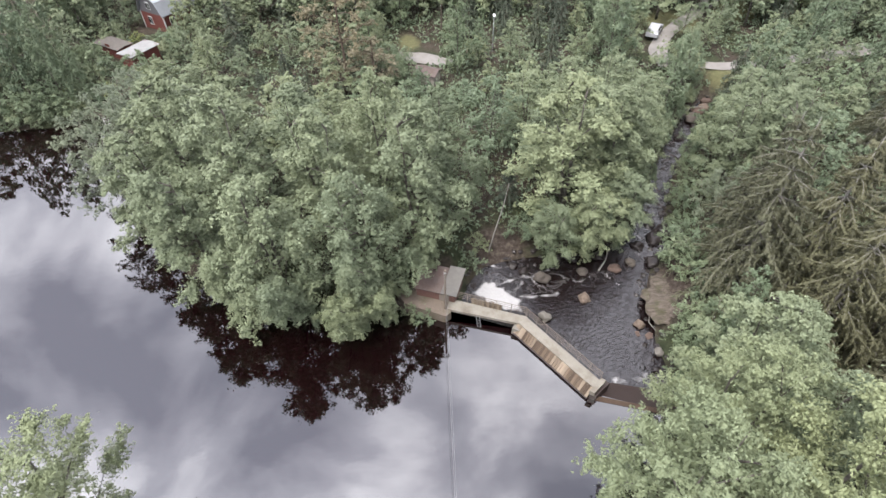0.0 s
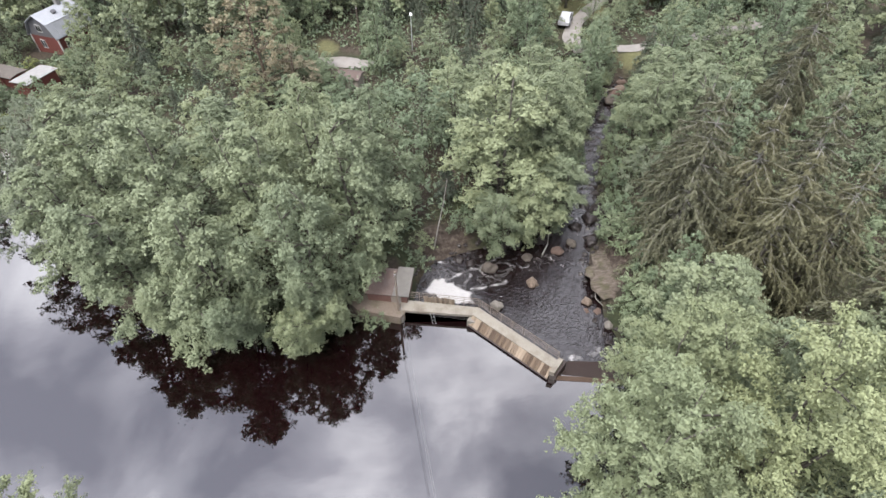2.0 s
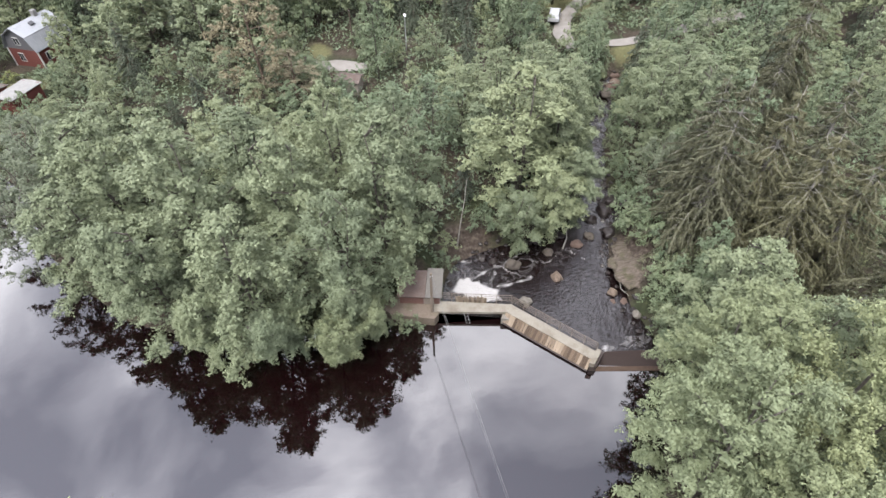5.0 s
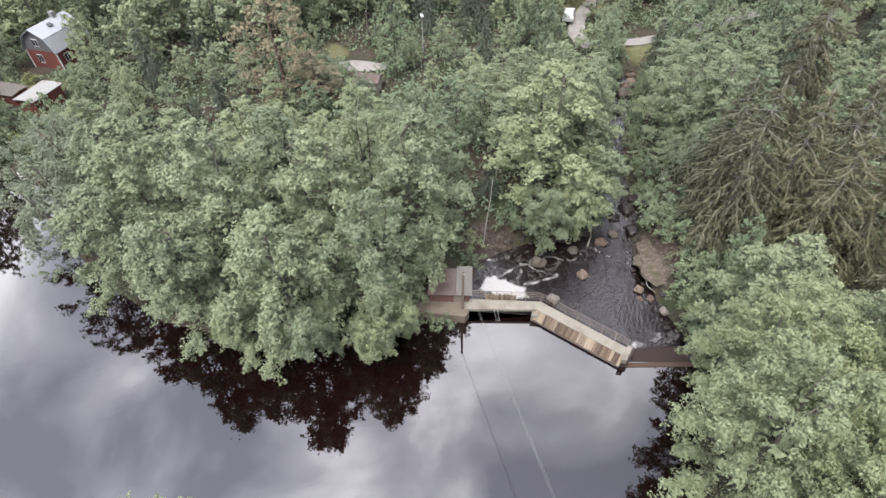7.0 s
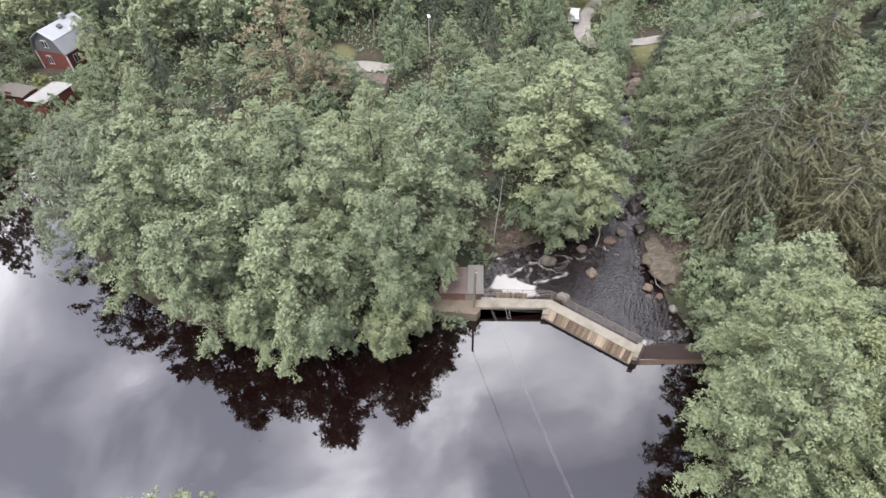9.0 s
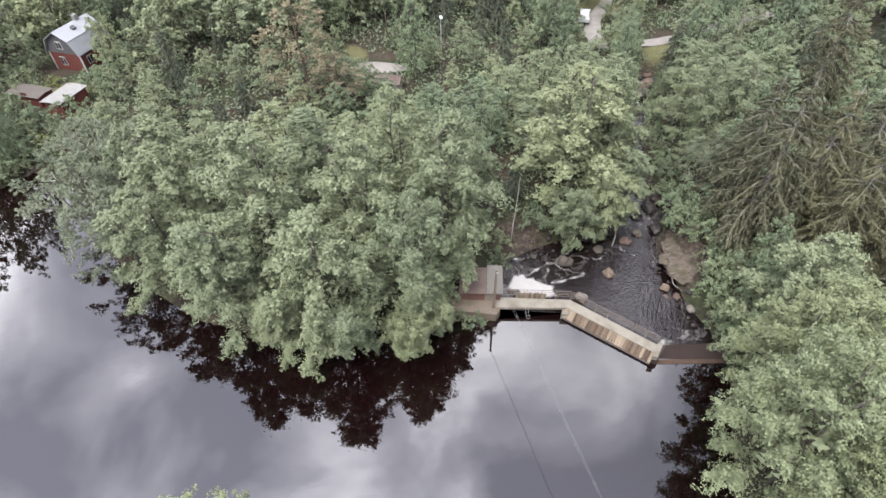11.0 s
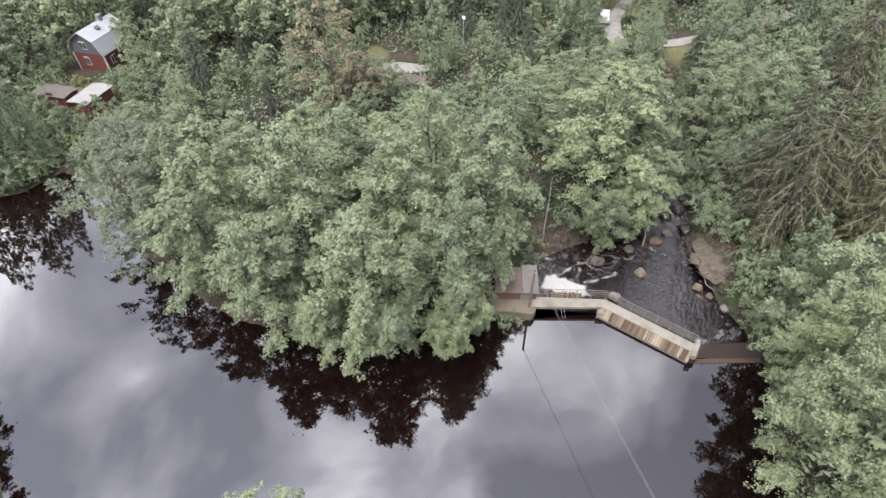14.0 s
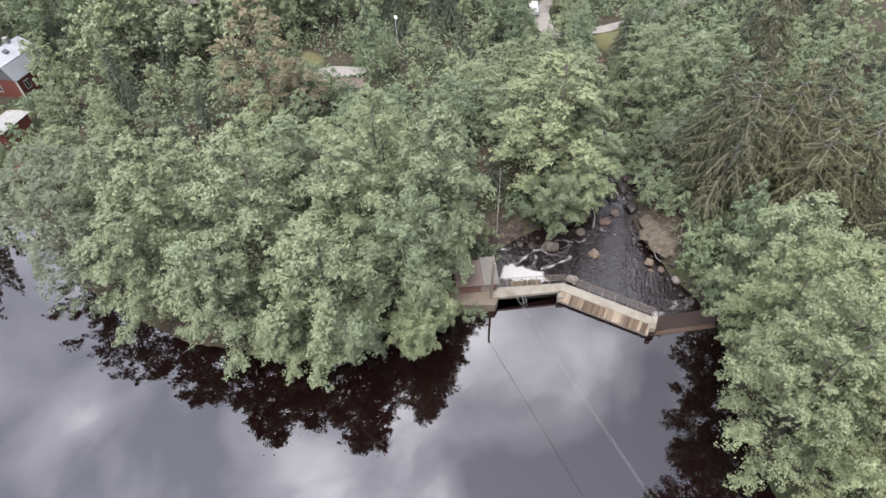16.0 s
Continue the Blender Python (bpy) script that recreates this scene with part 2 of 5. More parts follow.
def stream_material():
    k = Nodes("rippled_stream_water")
    p = k.world_pos()
    att = k.n("Attribute")
    att.attribute_name = "foam"
    warp = k.n("TexNoise", Vector=p, Scale=0.45, Detail=2.0)
    off = k.n("VectorMath")
    off.operation = "MULTIPLY_ADD"
    k.put(off.inputs[0], warp.outputs["Color"])
    off.inputs[1].default_value = (3.0, 3.0, 0.0)
    k.put(off.inputs[2], p)
    patch = k.noise(off.outputs["Vector"], 0.9, 8.0, 0.68, 0.6)
    line = k.math("SUBTRACT", 1.0, k.math("MULTIPLY", k.math("ABSOLUTE", k.math("SUBTRACT", k.noise(off.outputs["Vector"], 0.55, 3.0, 0.5, 1.5), 0.5)), 26.0), True)
    thick = k.math("MULTIPLY", k.math("SUBTRACT", k.math("ADD", patch, att.outputs["Fac"]), 0.98), 2.8, True)
    thin = k.math("MULTIPLY", line, k.math("MULTIPLY", k.math("SUBTRACT", att.outputs["Fac"], 0.2), 2.2, True), True)
    speck = k.noise(p, 9.0, 4.0, 0.75)
    foam = k.math("MULTIPLY", k.math("MAXIMUM", thick, k.math("MULTIPLY", thin, 0.35)), k.math("ADD", 0.35, speck), True)
    c = k.mix(foam, (0.007, 0.004, 0.004), (0.36, 0.35, 0.345))
    k.base(c, k.math("ADD", 0.03, k.math("MULTIPLY", foam, 0.6)), 0, 0.5)
    k.bsdf.inputs["IOR"].default_value = 1.65
    shift = k.n("VectorMath")
    shift.operation = "SUBTRACT"
    k.put(shift.inputs[0], p)
    shift.inputs[1].default_value = (5.0, 31.0, -1.2)
    ring = k.n("TexWave", Vector=shift.outputs["Vector"], Scale=0.8, Distortion=9.0, Detail=3.0)
    ring.wave_type, ring.rings_direction = "RINGS", "SPHERICAL"
    mp = k.n("Mapping", Vector=p)
    mp.inputs["Rotation"].default_value, mp.inputs["Scale"].default_value = (0, 0, 0.7), (1.0, 1.9, 1.0)
    w1 = k.noise(mp.outputs["Vector"], 2.6, 3.0, 0.55, 0.8)
    w2 = ring.outputs["Fac"]
    k.bump(k.math("ADD", w1, k.math("MULTIPLY", w2, 0.08)), 0.6, 0.11)
    return k.m


M["stream"] = stream_material()


def concrete(name, a, b, moss=0.3, stain=(0.10, 0.085, 0.06)):
    k = Nodes(name)
    p = k.world_pos()
    n1, n2 = k.noise(p, 0.9, 5.0, 0.6), k.noise(p, 7.0, 5.0, 0.65)
    c = k.mix(n2, a, b)
    c = k.mix(k.math("MULTIPLY", k.ramp(n1, (0.45, (0, 0, 0)), (0.72, (1, 1, 1))), moss), c, stain)
    k.base(c, 0.9, 0, 0.25)
    k.bump(n2, 0.35, 0.02)
    return k.m


M["deck"] = concrete("weathered_pale_concrete", (0.145, 0.13, 0.108), (0.24, 0.223, 0.19), 0.85, (0.105, 0.088, 0.066))
M["concrete"] = concrete("grey_concrete", (0.12, 0.11, 0.098), (0.20, 0.188, 0.17), 0.5)
M["slab_path"] = concrete("earthy_concrete", (0.085, 0.066, 0.052), (0.165, 0.135, 0.110), 0.8, (0.062, 0.060, 0.034))
M["wet_concrete"] = concrete("dark_wet_concrete", (0.022, 0.016, 0.015), (0.055, 0.040, 0.035), 0.5, (0.03, 0.02, 0.018))
M["wet_concrete"].node_tree.nodes["Principled BSDF"].inputs["Roughness"].default_value = 0.38
M["lip"] = concrete("rusty_weir_lip", (0.030, 0.020, 0.015), (0.090, 0.060, 0.042), 0.5, (0.03, 0.018, 0.013))
M["rock_brown"] = concrete("reddish_granite", (0.045, 0.030, 0.024), (0.13, 0.092, 0.074), 0.6, (0.04, 0.031, 0.026))
M["rock_grey"] = concrete("pale_grey_granite", (0.085, 0.077, 0.067), (0.175, 0.16, 0.14), 0.5, (0.11, 0.10, 0.085))
M["rock"] = concrete("granite_boulder", (0.035, 0.030, 0.026), (0.10, 0.085, 0.073), 0.5, (0.09, 0.08, 0.06))
M["rock_pale"] = concrete("tan_granite_boulder", (0.075, 0.056, 0.043), (0.165, 0.128, 0.10), 0.6, (0.06, 0.046, 0.035))
M["rock_wet"] = concrete("wet_dark_stone", (0.012, 0.010, 0.010), (0.040, 0.033, 0.031), 0.5, (0.022, 0.019, 0.016))
M["rock_wet"].node_tree.nodes["Principled BSDF"].inputs["Roughness"].default_value = 0.4
M["rock_wet"].node_tree.nodes["Principled BSDF"].inputs["Roughness"].default_value = 0.35


def plank_material(name, dark, mid, light):
    k = Nodes(name)
    v = k.coord()
    mp = k.n("Mapping", Vector=v)
    mp.inputs["Scale"].default_value = (14.0, 14.0, 1.2)
    g = k.noise(mp.outputs["Vector"], 2.0, 6.0, 0.65)
    c = k.ramp(k.rand(), (0.0, dark), (0.45, mid), (0.75, light), (1.0, (light[0] * 1.25, light[1] * 1.25, light[2] * 1.25)))
    c = k.mix(k.math("MULTIPLY", g, 0.55), c, (dark[0] * 0.7, dark[1] * 0.7, dark[2] * 0.7))
    k.base(c, 0.85, 0, 0.2)
    k.bump(g, 0.5, 0.01)
    return k.m


M["plank"] = plank_material("weathered_brown_plank", (0.07, 0.050, 0.036), (0.155, 0.116, 0.083), (0.25, 0.20, 0.15))
M["board"] = plank_material("old_sluice_board", (0.10, 0.075, 0.055), (0.18, 0.14, 0.10), (0.26, 0.21, 0.155))
M["grey_wood"] = plank_material("silver_grey_wood", (0.14, 0.12, 0.10), (0.24, 0.21, 0.18), (0.34, 0.31, 0.27))
M["pole_wood"] = plank_material("tarred_pole_wood", (0.07, 0.055, 0.045), (0.11, 0.09, 0.07), (0.16, 0.13, 0.105))


def plain(name, a, b, rough=0.6, metal=0.0, scale=4.0):
    k = Nodes(name)
    n = k.noise(k.coord(), scale, 5.0, 0.6)
    k.base(k.mix(n, a, b), rough, metal, 0.4)
    k.bump(n, 0.15, 0.01)
    return k.m


M["steel"] = plain("rusty_railing_steel", (0.10, 0.08, 0.066), (0.19, 0.16, 0.132), 0.65, 0.2)
M["wire"] = plain("bright_aluminium_cable", (0.11, 0.11, 0.11), (0.15, 0.15, 0.15), 0.6, 0.0)
M["red"] = plain("falu_red_board", (0.075, 0.021, 0.017), (0.125, 0.038, 0.029), 0.85, 0, 3.0)
M["white"] = plain("white_trim_paint", (0.40, 0.395, 0.385), (0.50, 0.495, 0.48), 0.6)
M["slate"] = plain("dark_grey_shingle", (0.055, 0.055, 0.06), (0.10, 0.10, 0.108), 0.8, 0, 6.0)
M["tin"] = plain("pale_tin_roof", (0.20, 0.21, 0.225), (0.31, 0.32, 0.335), 0.5, 0.15, 1.2)
M["tin_old"] = plain("blotched_fibre_sheet_roof", (0.12, 0.118, 0.112), (0.25, 0.245, 0.238), 0.7, 0, 1.6)
M["brown_roof"] = plain("mossy_brown_roof", (0.055, 0.047, 0.040), (0.115, 0.102, 0.09), 0.9, 0, 2.5)
M["hut_roof"] = concrete("lichen_brown_sheet_roof", (0.058, 0.044, 0.039), (0.135, 0.108, 0.097), 0.75, (0.080, 0.050, 0.042))
M["hut_roof_pale"] = plain("pale_grey_sheet_roof", (0.075, 0.070, 0.064), (0.150, 0.140, 0.128), 0.85, 0, 1.7)
M["brick"] = plain("old_red_brick", (0.08, 0.040, 0.032), (0.13, 0.072, 0.060), 0.9, 0, 5.0)
M["glass"] = plain("dark_window_glass", (0.02, 0.022, 0.025), (0.03, 0.032, 0.035), 0.05)
M["paint_white"] = plain("white_car_paint", (0.34, 0.345, 0.36), (0.40, 0.405, 0.42), 0.25)
M["tyre"] = plain("black_rubber", (0.02, 0.02, 0.02), (0.035, 0.035, 0.035), 0.8)
M["lamp_head"] = plain("pale_lamp_housing", (0.6, 0.6, 0.6), (0.72, 0.72, 0.72), 0.5)
M["galvanised"] = plain("galvanised_post", (0.34, 0.35, 0.36), (0.48, 0.49, 0.50), 0.5, 0.6)


# ---- mesh helpers ----
def mesh_of(bm, name, material, smooth=False):
    me = bpy.data.meshes.new(name)
    bm.to_mesh(me)
    bm.free()
    me.materials.append(M[material])
    if smooth:
        me.polygons.foreach_set("use_smooth", [True] * len(me.polygons))
    return me


def part(name, bm, material, parent=None, label="", smooth=False):
    ob = new(name, mesh_of(bm, name, material, smooth) if isinstance(bm, bmesh.types.BMesh) else bm)
    if parent:
        ob.parent = parent
    if label:
        ob["label"] = label
    return ob


def thing(name, label, category, group="", at=None):
    ob = new(name)
    ob.empty_display_size = 0.3
    if at is not None:
        ob.matrix_basis = at
    return tagged(ob, label, category, group)


def box(bm, size, m=None, bevel=0.0):
    geo = bmesh.ops.create_cube(bm, size=1.0)
    bmesh.ops.scale(bm, vec=size, verts=geo["verts"])
    if bevel:
        edges = list({e for v in geo["verts"] for e in v.link_edges})
        made = bmesh.ops.bevel(bm, geom=edges, offset=bevel, segments=1, affect="EDGES")
        verts = list({v for f in made["faces"] for v in f.verts} | {v for v in geo["verts"] if v.is_valid})
    else:
        verts = geo["verts"]
    if m is not None:
        bmesh.ops.transform(bm, matrix=m, verts=verts)
    return bm


def new_box(size, m=None, bevel=0.0):
    return box(bmesh.new(), size, m, bevel)


def prism(bm, outline, z0, z1):
    """A closed upright body over an outline of (x, y); z1 may be a function of x, y."""
    top = z1 if callable(z1) else (lambda x, y: z1)
    low = [bm.verts.new((x, y, z0)) for x, y in outline]
    high = [bm.verts.new((x, y, top(x, y))) for x, y in outline]
    n = len(outline)
    bm.faces.new(high)
    bm.faces.new(low[::-1])
    for i in range(n):
        bm.faces.new((low[i], low[(i + 1) % n], high[(i + 1) % n], high[i]))
    bmesh.ops.recalc_face_normals(bm, faces=bm.faces)
    return bm


def tube(bm, points, radii, sides=7):
    """A tapered tube along points."""
    rings = []
    pts = [Vector(p) for p in points]
    for i, p in enumerate(pts):
        d = (pts[min(i + 1, len(pts) - 1)] - pts[max(i - 1, 0)]).normalized()
        a = d.orthogonal().normalized() if abs(d.z) < 0.95 else Vector((1, 0, 0)).cross(d).normalized()
        b = d.cross(a)
        r = radii[i] if hasattr(radii, "__len__") else radii
        rings.append([bm.verts.new(p + (a * math.cos(2 * math.pi * j / sides) + b * math.sin(2 * math.pi * j / sides)) * r) for j in range(sides)])
    for u, v in zip(rings, rings[1:]):
        for j in range(sides):
            bm.faces.new((u[j], u[(j + 1) % sides], v[(j + 1) % sides], v[j]))
    bm.faces.new(rings[0][::-1])
    bm.faces.new(rings[-1])
    return bm


def loose_mesh(name, v, material):
    """A mesh of loose faces from an array n x corners x 3."""
    n, k = v.shape[:2]
    me = bpy.data.meshes.new(name)
    me.vertices.add(k * n)
    me.vertices.foreach_set("co", v.reshape(-1).astype(np.float32))
    me.loops.add(k * n)
    me.loops.foreach_set("vertex_index", np.arange(k * n, dtype=np.int32))
    me.polygons.add(n)
    me.polygons.foreach_set("loop_start", np.arange(0, k * n, k, dtype=np.int32))
    me.update(calc_edges=True)
    me.materials.append(M[material])
    return me


def leaves_at(rng, pos, normal, size, narrow=0.55):
    """Pointed three-cornered leaves at pos, roughly facing normal."""
    n = len(pos)
    nor = normal / (np.linalg.norm(normal, axis=1, keepdims=True) + 1e-9)
    a = np.cross(nor, rng.normal(size=(n, 3)))
    a /= np.linalg.norm(a, axis=1, keepdims=True) + 1e-9
    b = np.cross(nor, a)
    s = (size * rng.uniform(0.65, 1.3, n))[:, None]
    return np.stack([pos - a * s * 0.8 - b * s * narrow, pos - a * s * 0.6 + b * s * narrow, pos + a * s * 1.1], 1)


# ---- the plan: shores, stream and ground ----
POND = [(0.3, 27.35), (6.0, 26.4), (10.4, 20.6), (15.9, 18.9), (15.0, 16.2), (12.6, 13.0), (10.6, 9.0), (9.5, 3.0), (8.0, -4.0), (0.0, -7.0),
        (-10.0, -2.0), (-14.5, 8.5), (-17.6, 13.0), (-21.6, 13.4), (-28.0, 11.5), (-37.0, 17.0), (-41.0, 28.0), (-50.0, 40.0), (-66.0, 46.0), (-62.0, 55.0), (-53.0, 57.0),
        (-46.5, 57.8), (-43.2, 60.6), (-40.4, 58.4), (-36.2, 53.4), (-33.8, 46.0), (-29.2, 39.5), (-24.2, 34.0), (-19.4, 31.2), (-14.5, 29.8),
        (-9.0, 29.3), (-5.0, 29.0), (-3.6, 28.6), (-1.2, 27.7)]
POOL = [(0.9, 28.6), (6.3, 27.3), (10.9, 21.4), (16.6, 20.0), (17.4, 22.4), (17.0, 25.6), (17.7, 28.6), (17.9, 31.6), (19.6, 35.2), (23.0, 37.6),
        (22.0, 41.0), (18.0, 38.0), (13.5, 36.2), (9.5, 35.6), (5.8, 35.0), (3.6, 34.2), (2.4, 32.4)]
STREAM = [(19.8, 38.0, 2.0), (21.6, 42.0, 1.0), (24.2, 47.5, 0.9), (27.2, 53.0, 0.9), (30.5, 58.0, 1.0), (33.0, 61.0, 1.1), (34.6, 62.8, 1.0)]
POOL_Z = -1.2


def signed(poly, x, y):
    """Distance to a polygon's edge, negative inside."""
    px, py = np.array(poly, float).T
    qx, qy = np.roll(px, -1), np.roll(py, -1)
    best = np.full(x.shape, 1e9)
    inside = np.zeros(x.shape, bool)
    for ax, ay, bx, by in zip(px, py, qx, qy):
        ex, ey = bx - ax, by - ay
        t = np.clip(((x - ax) * ex + (y - ay) * ey) / (ex * ex + ey * ey), 0, 1)
        best = np.minimum(best, np.hypot(x - ax - t * ex, y - ay - t * ey))
        inside ^= ((ay > y) != (by > y)) & (x < ex * (y - ay) / (ey if abs(ey) > 1e-9 else 1e-9) + ax)
    return np.where(inside, -best, best)


def stream_gap(x, y):
    """Distance beyond the stream's half width, negative in the bed."""
    best = np.full(x.shape, 1e9)
    for (ax, ay, aw), (bx, by, bw) in zip(STREAM, STREAM[1:]):
        ex, ey = bx - ax, by - ay
        t = np.clip(((x - ax) * ex + (y - ay) * ey) / (ex * ex + ey * ey), 0, 1)
        best = np.minimum(best, np.hypot(x - ax - t * ex, y - ay - t * ey) - aw - t * (bw - aw))
    return best


def stream_level(y):
    return POOL_Z - np.clip(y - 36.0, 0, 60) * 0.02


def wave(x, y, scale, seed):
    """Smooth value noise out of a few sines."""
    r = np.random.RandomState(seed)
    out = np.zeros(np.shape(x))
    for i in range(6):
        a, f, p = r.uniform(0, 6.28), scale * r.uniform(0.6, 1.8), r.uniform(0, 6.28)
        out = out + np.sin((x * math.cos(a) + y * math.sin(a)) * f + p)
    return out / 6


def ground_height(x, y):
    base = 0.85 + 0.45 * wave(x, y, 0.16, 3) + 0.14 * wave(x, y, 0.8, 4) + np.clip(y - 70, 0, 400) * 0.012
    d = signed(POND, x, y)
    z = np.where(d > 0, np.minimum(base, 0.04 + d * 0.30), -np.clip(-d * 0.45, 0, 1.6))
    g = np.minimum(signed(POOL, x, y), stream_gap(x, y))
    bed = stream_level(y) - 0.45 + np.clip(g + 0.4, 0, 50) * 0.85
    return np.minimum(z, bed)


def axis_steps(lo, hi, step, far):
    fine = np.arange(lo, hi + 1e-6, step)
    grow, out = step, []
    edge = hi
    while edge < far:
        grow *= 1.22
        edge += grow
        out.append(edge)
    left, edge, grow = [], lo, step
    while edge > -far:
        grow *= 1.22
        edge -= grow
        left.append(edge)
    return np.concatenate([left[::-1], fine, out])


def grid_mesh(name, xs, ys, zfun, material, keep=None, attrs=()):
    X, Y = np.meshgrid(xs, ys)
    Z = zfun(X, Y)
    nx, ny = len(xs), len(ys)
    co = np.stack([X, Y, Z], -1).reshape(-1, 3)
    i = np.arange((ny - 1) * (nx - 1))
    i = i // (nx - 1) * nx + i % (nx - 1)
    faces = np.stack([i, i + 1, i + nx + 1, i + nx], 1)
    if keep is not None:
        ok = keep(X, Y).reshape(-1)
        faces = faces[ok[faces].all(1)]
        used = np.unique(faces)
        index = np.zeros(len(co), int)
        index[used] = np.arange(len(used))
        co, faces = co[used], index[faces]
    me = bpy.data.meshes.new(name)
    me.vertices.add(len(co))
    me.vertices.foreach_set("co", co.reshape(-1).astype(np.float32))
    me.loops.add(faces.size)
    me.loops.foreach_set("vertex_index", faces.reshape(-1).astype(np.int32))
    me.polygons.add(len(faces))
    me.polygons.foreach_set("loop_start", np.arange(0, faces.size, 4, dtype=np.int32))
    me.polygons.foreach_set("use_smooth", np.ones(len(faces), bool))
    me.update(calc_edges=True)
    me.materials.append(M[material])
    for label, fun in attrs:
        a = me.attributes.new(label, "FLOAT", "POINT")
        a.data.foreach_set("value", np.clip(fun(co[:, 0], co[:, 1]), 0, 1).astype(np.float32))
    return new(name, me)


def spot(x, y, cx, cy, rx, ry, edge=0.5):
    d = np.hypot((x - cx) / rx, (y - cy) / ry) + 0.22 * wave(x, y, 1.7, 9)
    return np.clip((1 + edge / 2 - d) / edge, 0, 1)


def earth_amount(x, y):
    return np.maximum.reduce([spot(x, y, 19.3, 30.0, 1.9, 3.6), spot(x, y, 4.6, 36.0, 2.6, 1.6), spot(x, y, -2.6, 29.4, 2.2, 1.4),
                              spot(x, y, 13.0, 37.4, 3.0, 0.9), spot(x, y, 33.5, 61.5, 4.5, 3.5), spot(x, y, -43.0, 60.5, 1.6, 1.0)])


def lawn_amount(x, y):
    return np.maximum.reduce([spot(x, y, -4.4, 77.0, 1.6, 2.2), spot(x, y, 34.6, 82.0, 4.0, 4.0), spot(x, y, 38.0, 66.0, 3.0, 1.6), spot(x, y, 46, 86, 4, 4),
                              spot(x, y, -43.0, 77.0, 3.0, 3.0)])


ground = grid_mesh("ground", axis_steps(-66, 62, 0.6, 2500), axis_steps(-16, 110, 0.6, 2500), ground_height, "ground",
                   attrs=(("earth", earth_amount), ("lawn", lawn_amount)))
tagged(ground, "dark forest floor with leaf litter, moss and bare banks", "ground", kind="structure")

# pond water: reaches under the banks, stops at the dam
bm = bmesh.new()
wet = []
for i, (x, y) in enumerate(POND):
    if i <= 3:
        wet.append((x, y))
    else:
        (ax, ay), (bx, by) = POND[i - 1], POND[(i + 1) % len(POND)]
        nx, ny = -(by - ay), bx - ax
        s = 1.2 / math.hypot(nx, ny)
        wet.append((x + nx * s, y + ny * s))
face = bm.faces.new([bm.verts.new((x, y, 0)) for x, y in wet])
if face.normal.z < 0 or sum(a[0] * b[1] - b[0] * a[1] for a, b in zip(wet, wet[1:] + wet[:1])) < 0:
    face.normal_flip()
bmesh.ops.triangulate(bm, faces=bm.faces)
pond = part("pond", bm, "pond")
tagged(pond, "still peat-brown pond water mirroring clouds and trees", "water", kind="structure")


def water_z(x, y):
    z = stream_level(y) + 0.035 * wave(x, y, 2.2, 11) + 0.02 * wave(x, y, 5.0, 12)
    # the race below the sluice
    along = (x - 0.3) * 0.285 + (y - 28.2) * 0.958
    race = np.clip(1 - along / 2.6, 0, 1) * (x < 7.0) * (y > 26.5)
    rapid = np.clip((y - 37) / 6, 0, 1) * 0.06 * wave(x, y, 3.0, 14)
    return z + 0.9 * race * race + rapid


# foam lines drawn out by the current round the boulders: points and half width
FOAM_LINES = [([(4.7, 32.0), (6.4, 33.0), (8.1, 33.1)], 0.30), ([(8.2, 32.4), (8.3, 33.4), (8.95, 33.8), (10.25, 34.1), (10.8, 32.9), (12.1, 32.5), (13.4, 32.9)], 0.24),
              ([(6.9, 30.7), (8.9, 30.85), (10.1, 31.1)], 0.28), ([(8.2, 32.4), (9.2, 31.7), (10.4, 31.6)], 0.20), ([(14.6, 33.7), (15.0, 32.6), (15.7, 31.9)], 0.13), ([(3.8, 34.8), (5.3, 34.4), (6.6, 34.5)], 0.30),
              ([(17.6, 32.1), (17.4, 30.3), (17.5, 29.0), (18.0, 27.0)], 0.16), ([(6.2, 31.6), (7.2, 32.4), (7.4, 33.5)], 0.24), ([(16.6, 36.6), (17.6, 35.0), (16.9, 33.4)], 0.14), ([(18.6, 39.4), (19.4, 37.2), (18.4, 35.6)], 0.22)]
RACE = [(2.4, 31.1), (3.4, 29.9), (6.7, 29.0), (7.3, 30.7), (5.8, 31.6), (4.9, 32.3), (3.5, 33.2)]


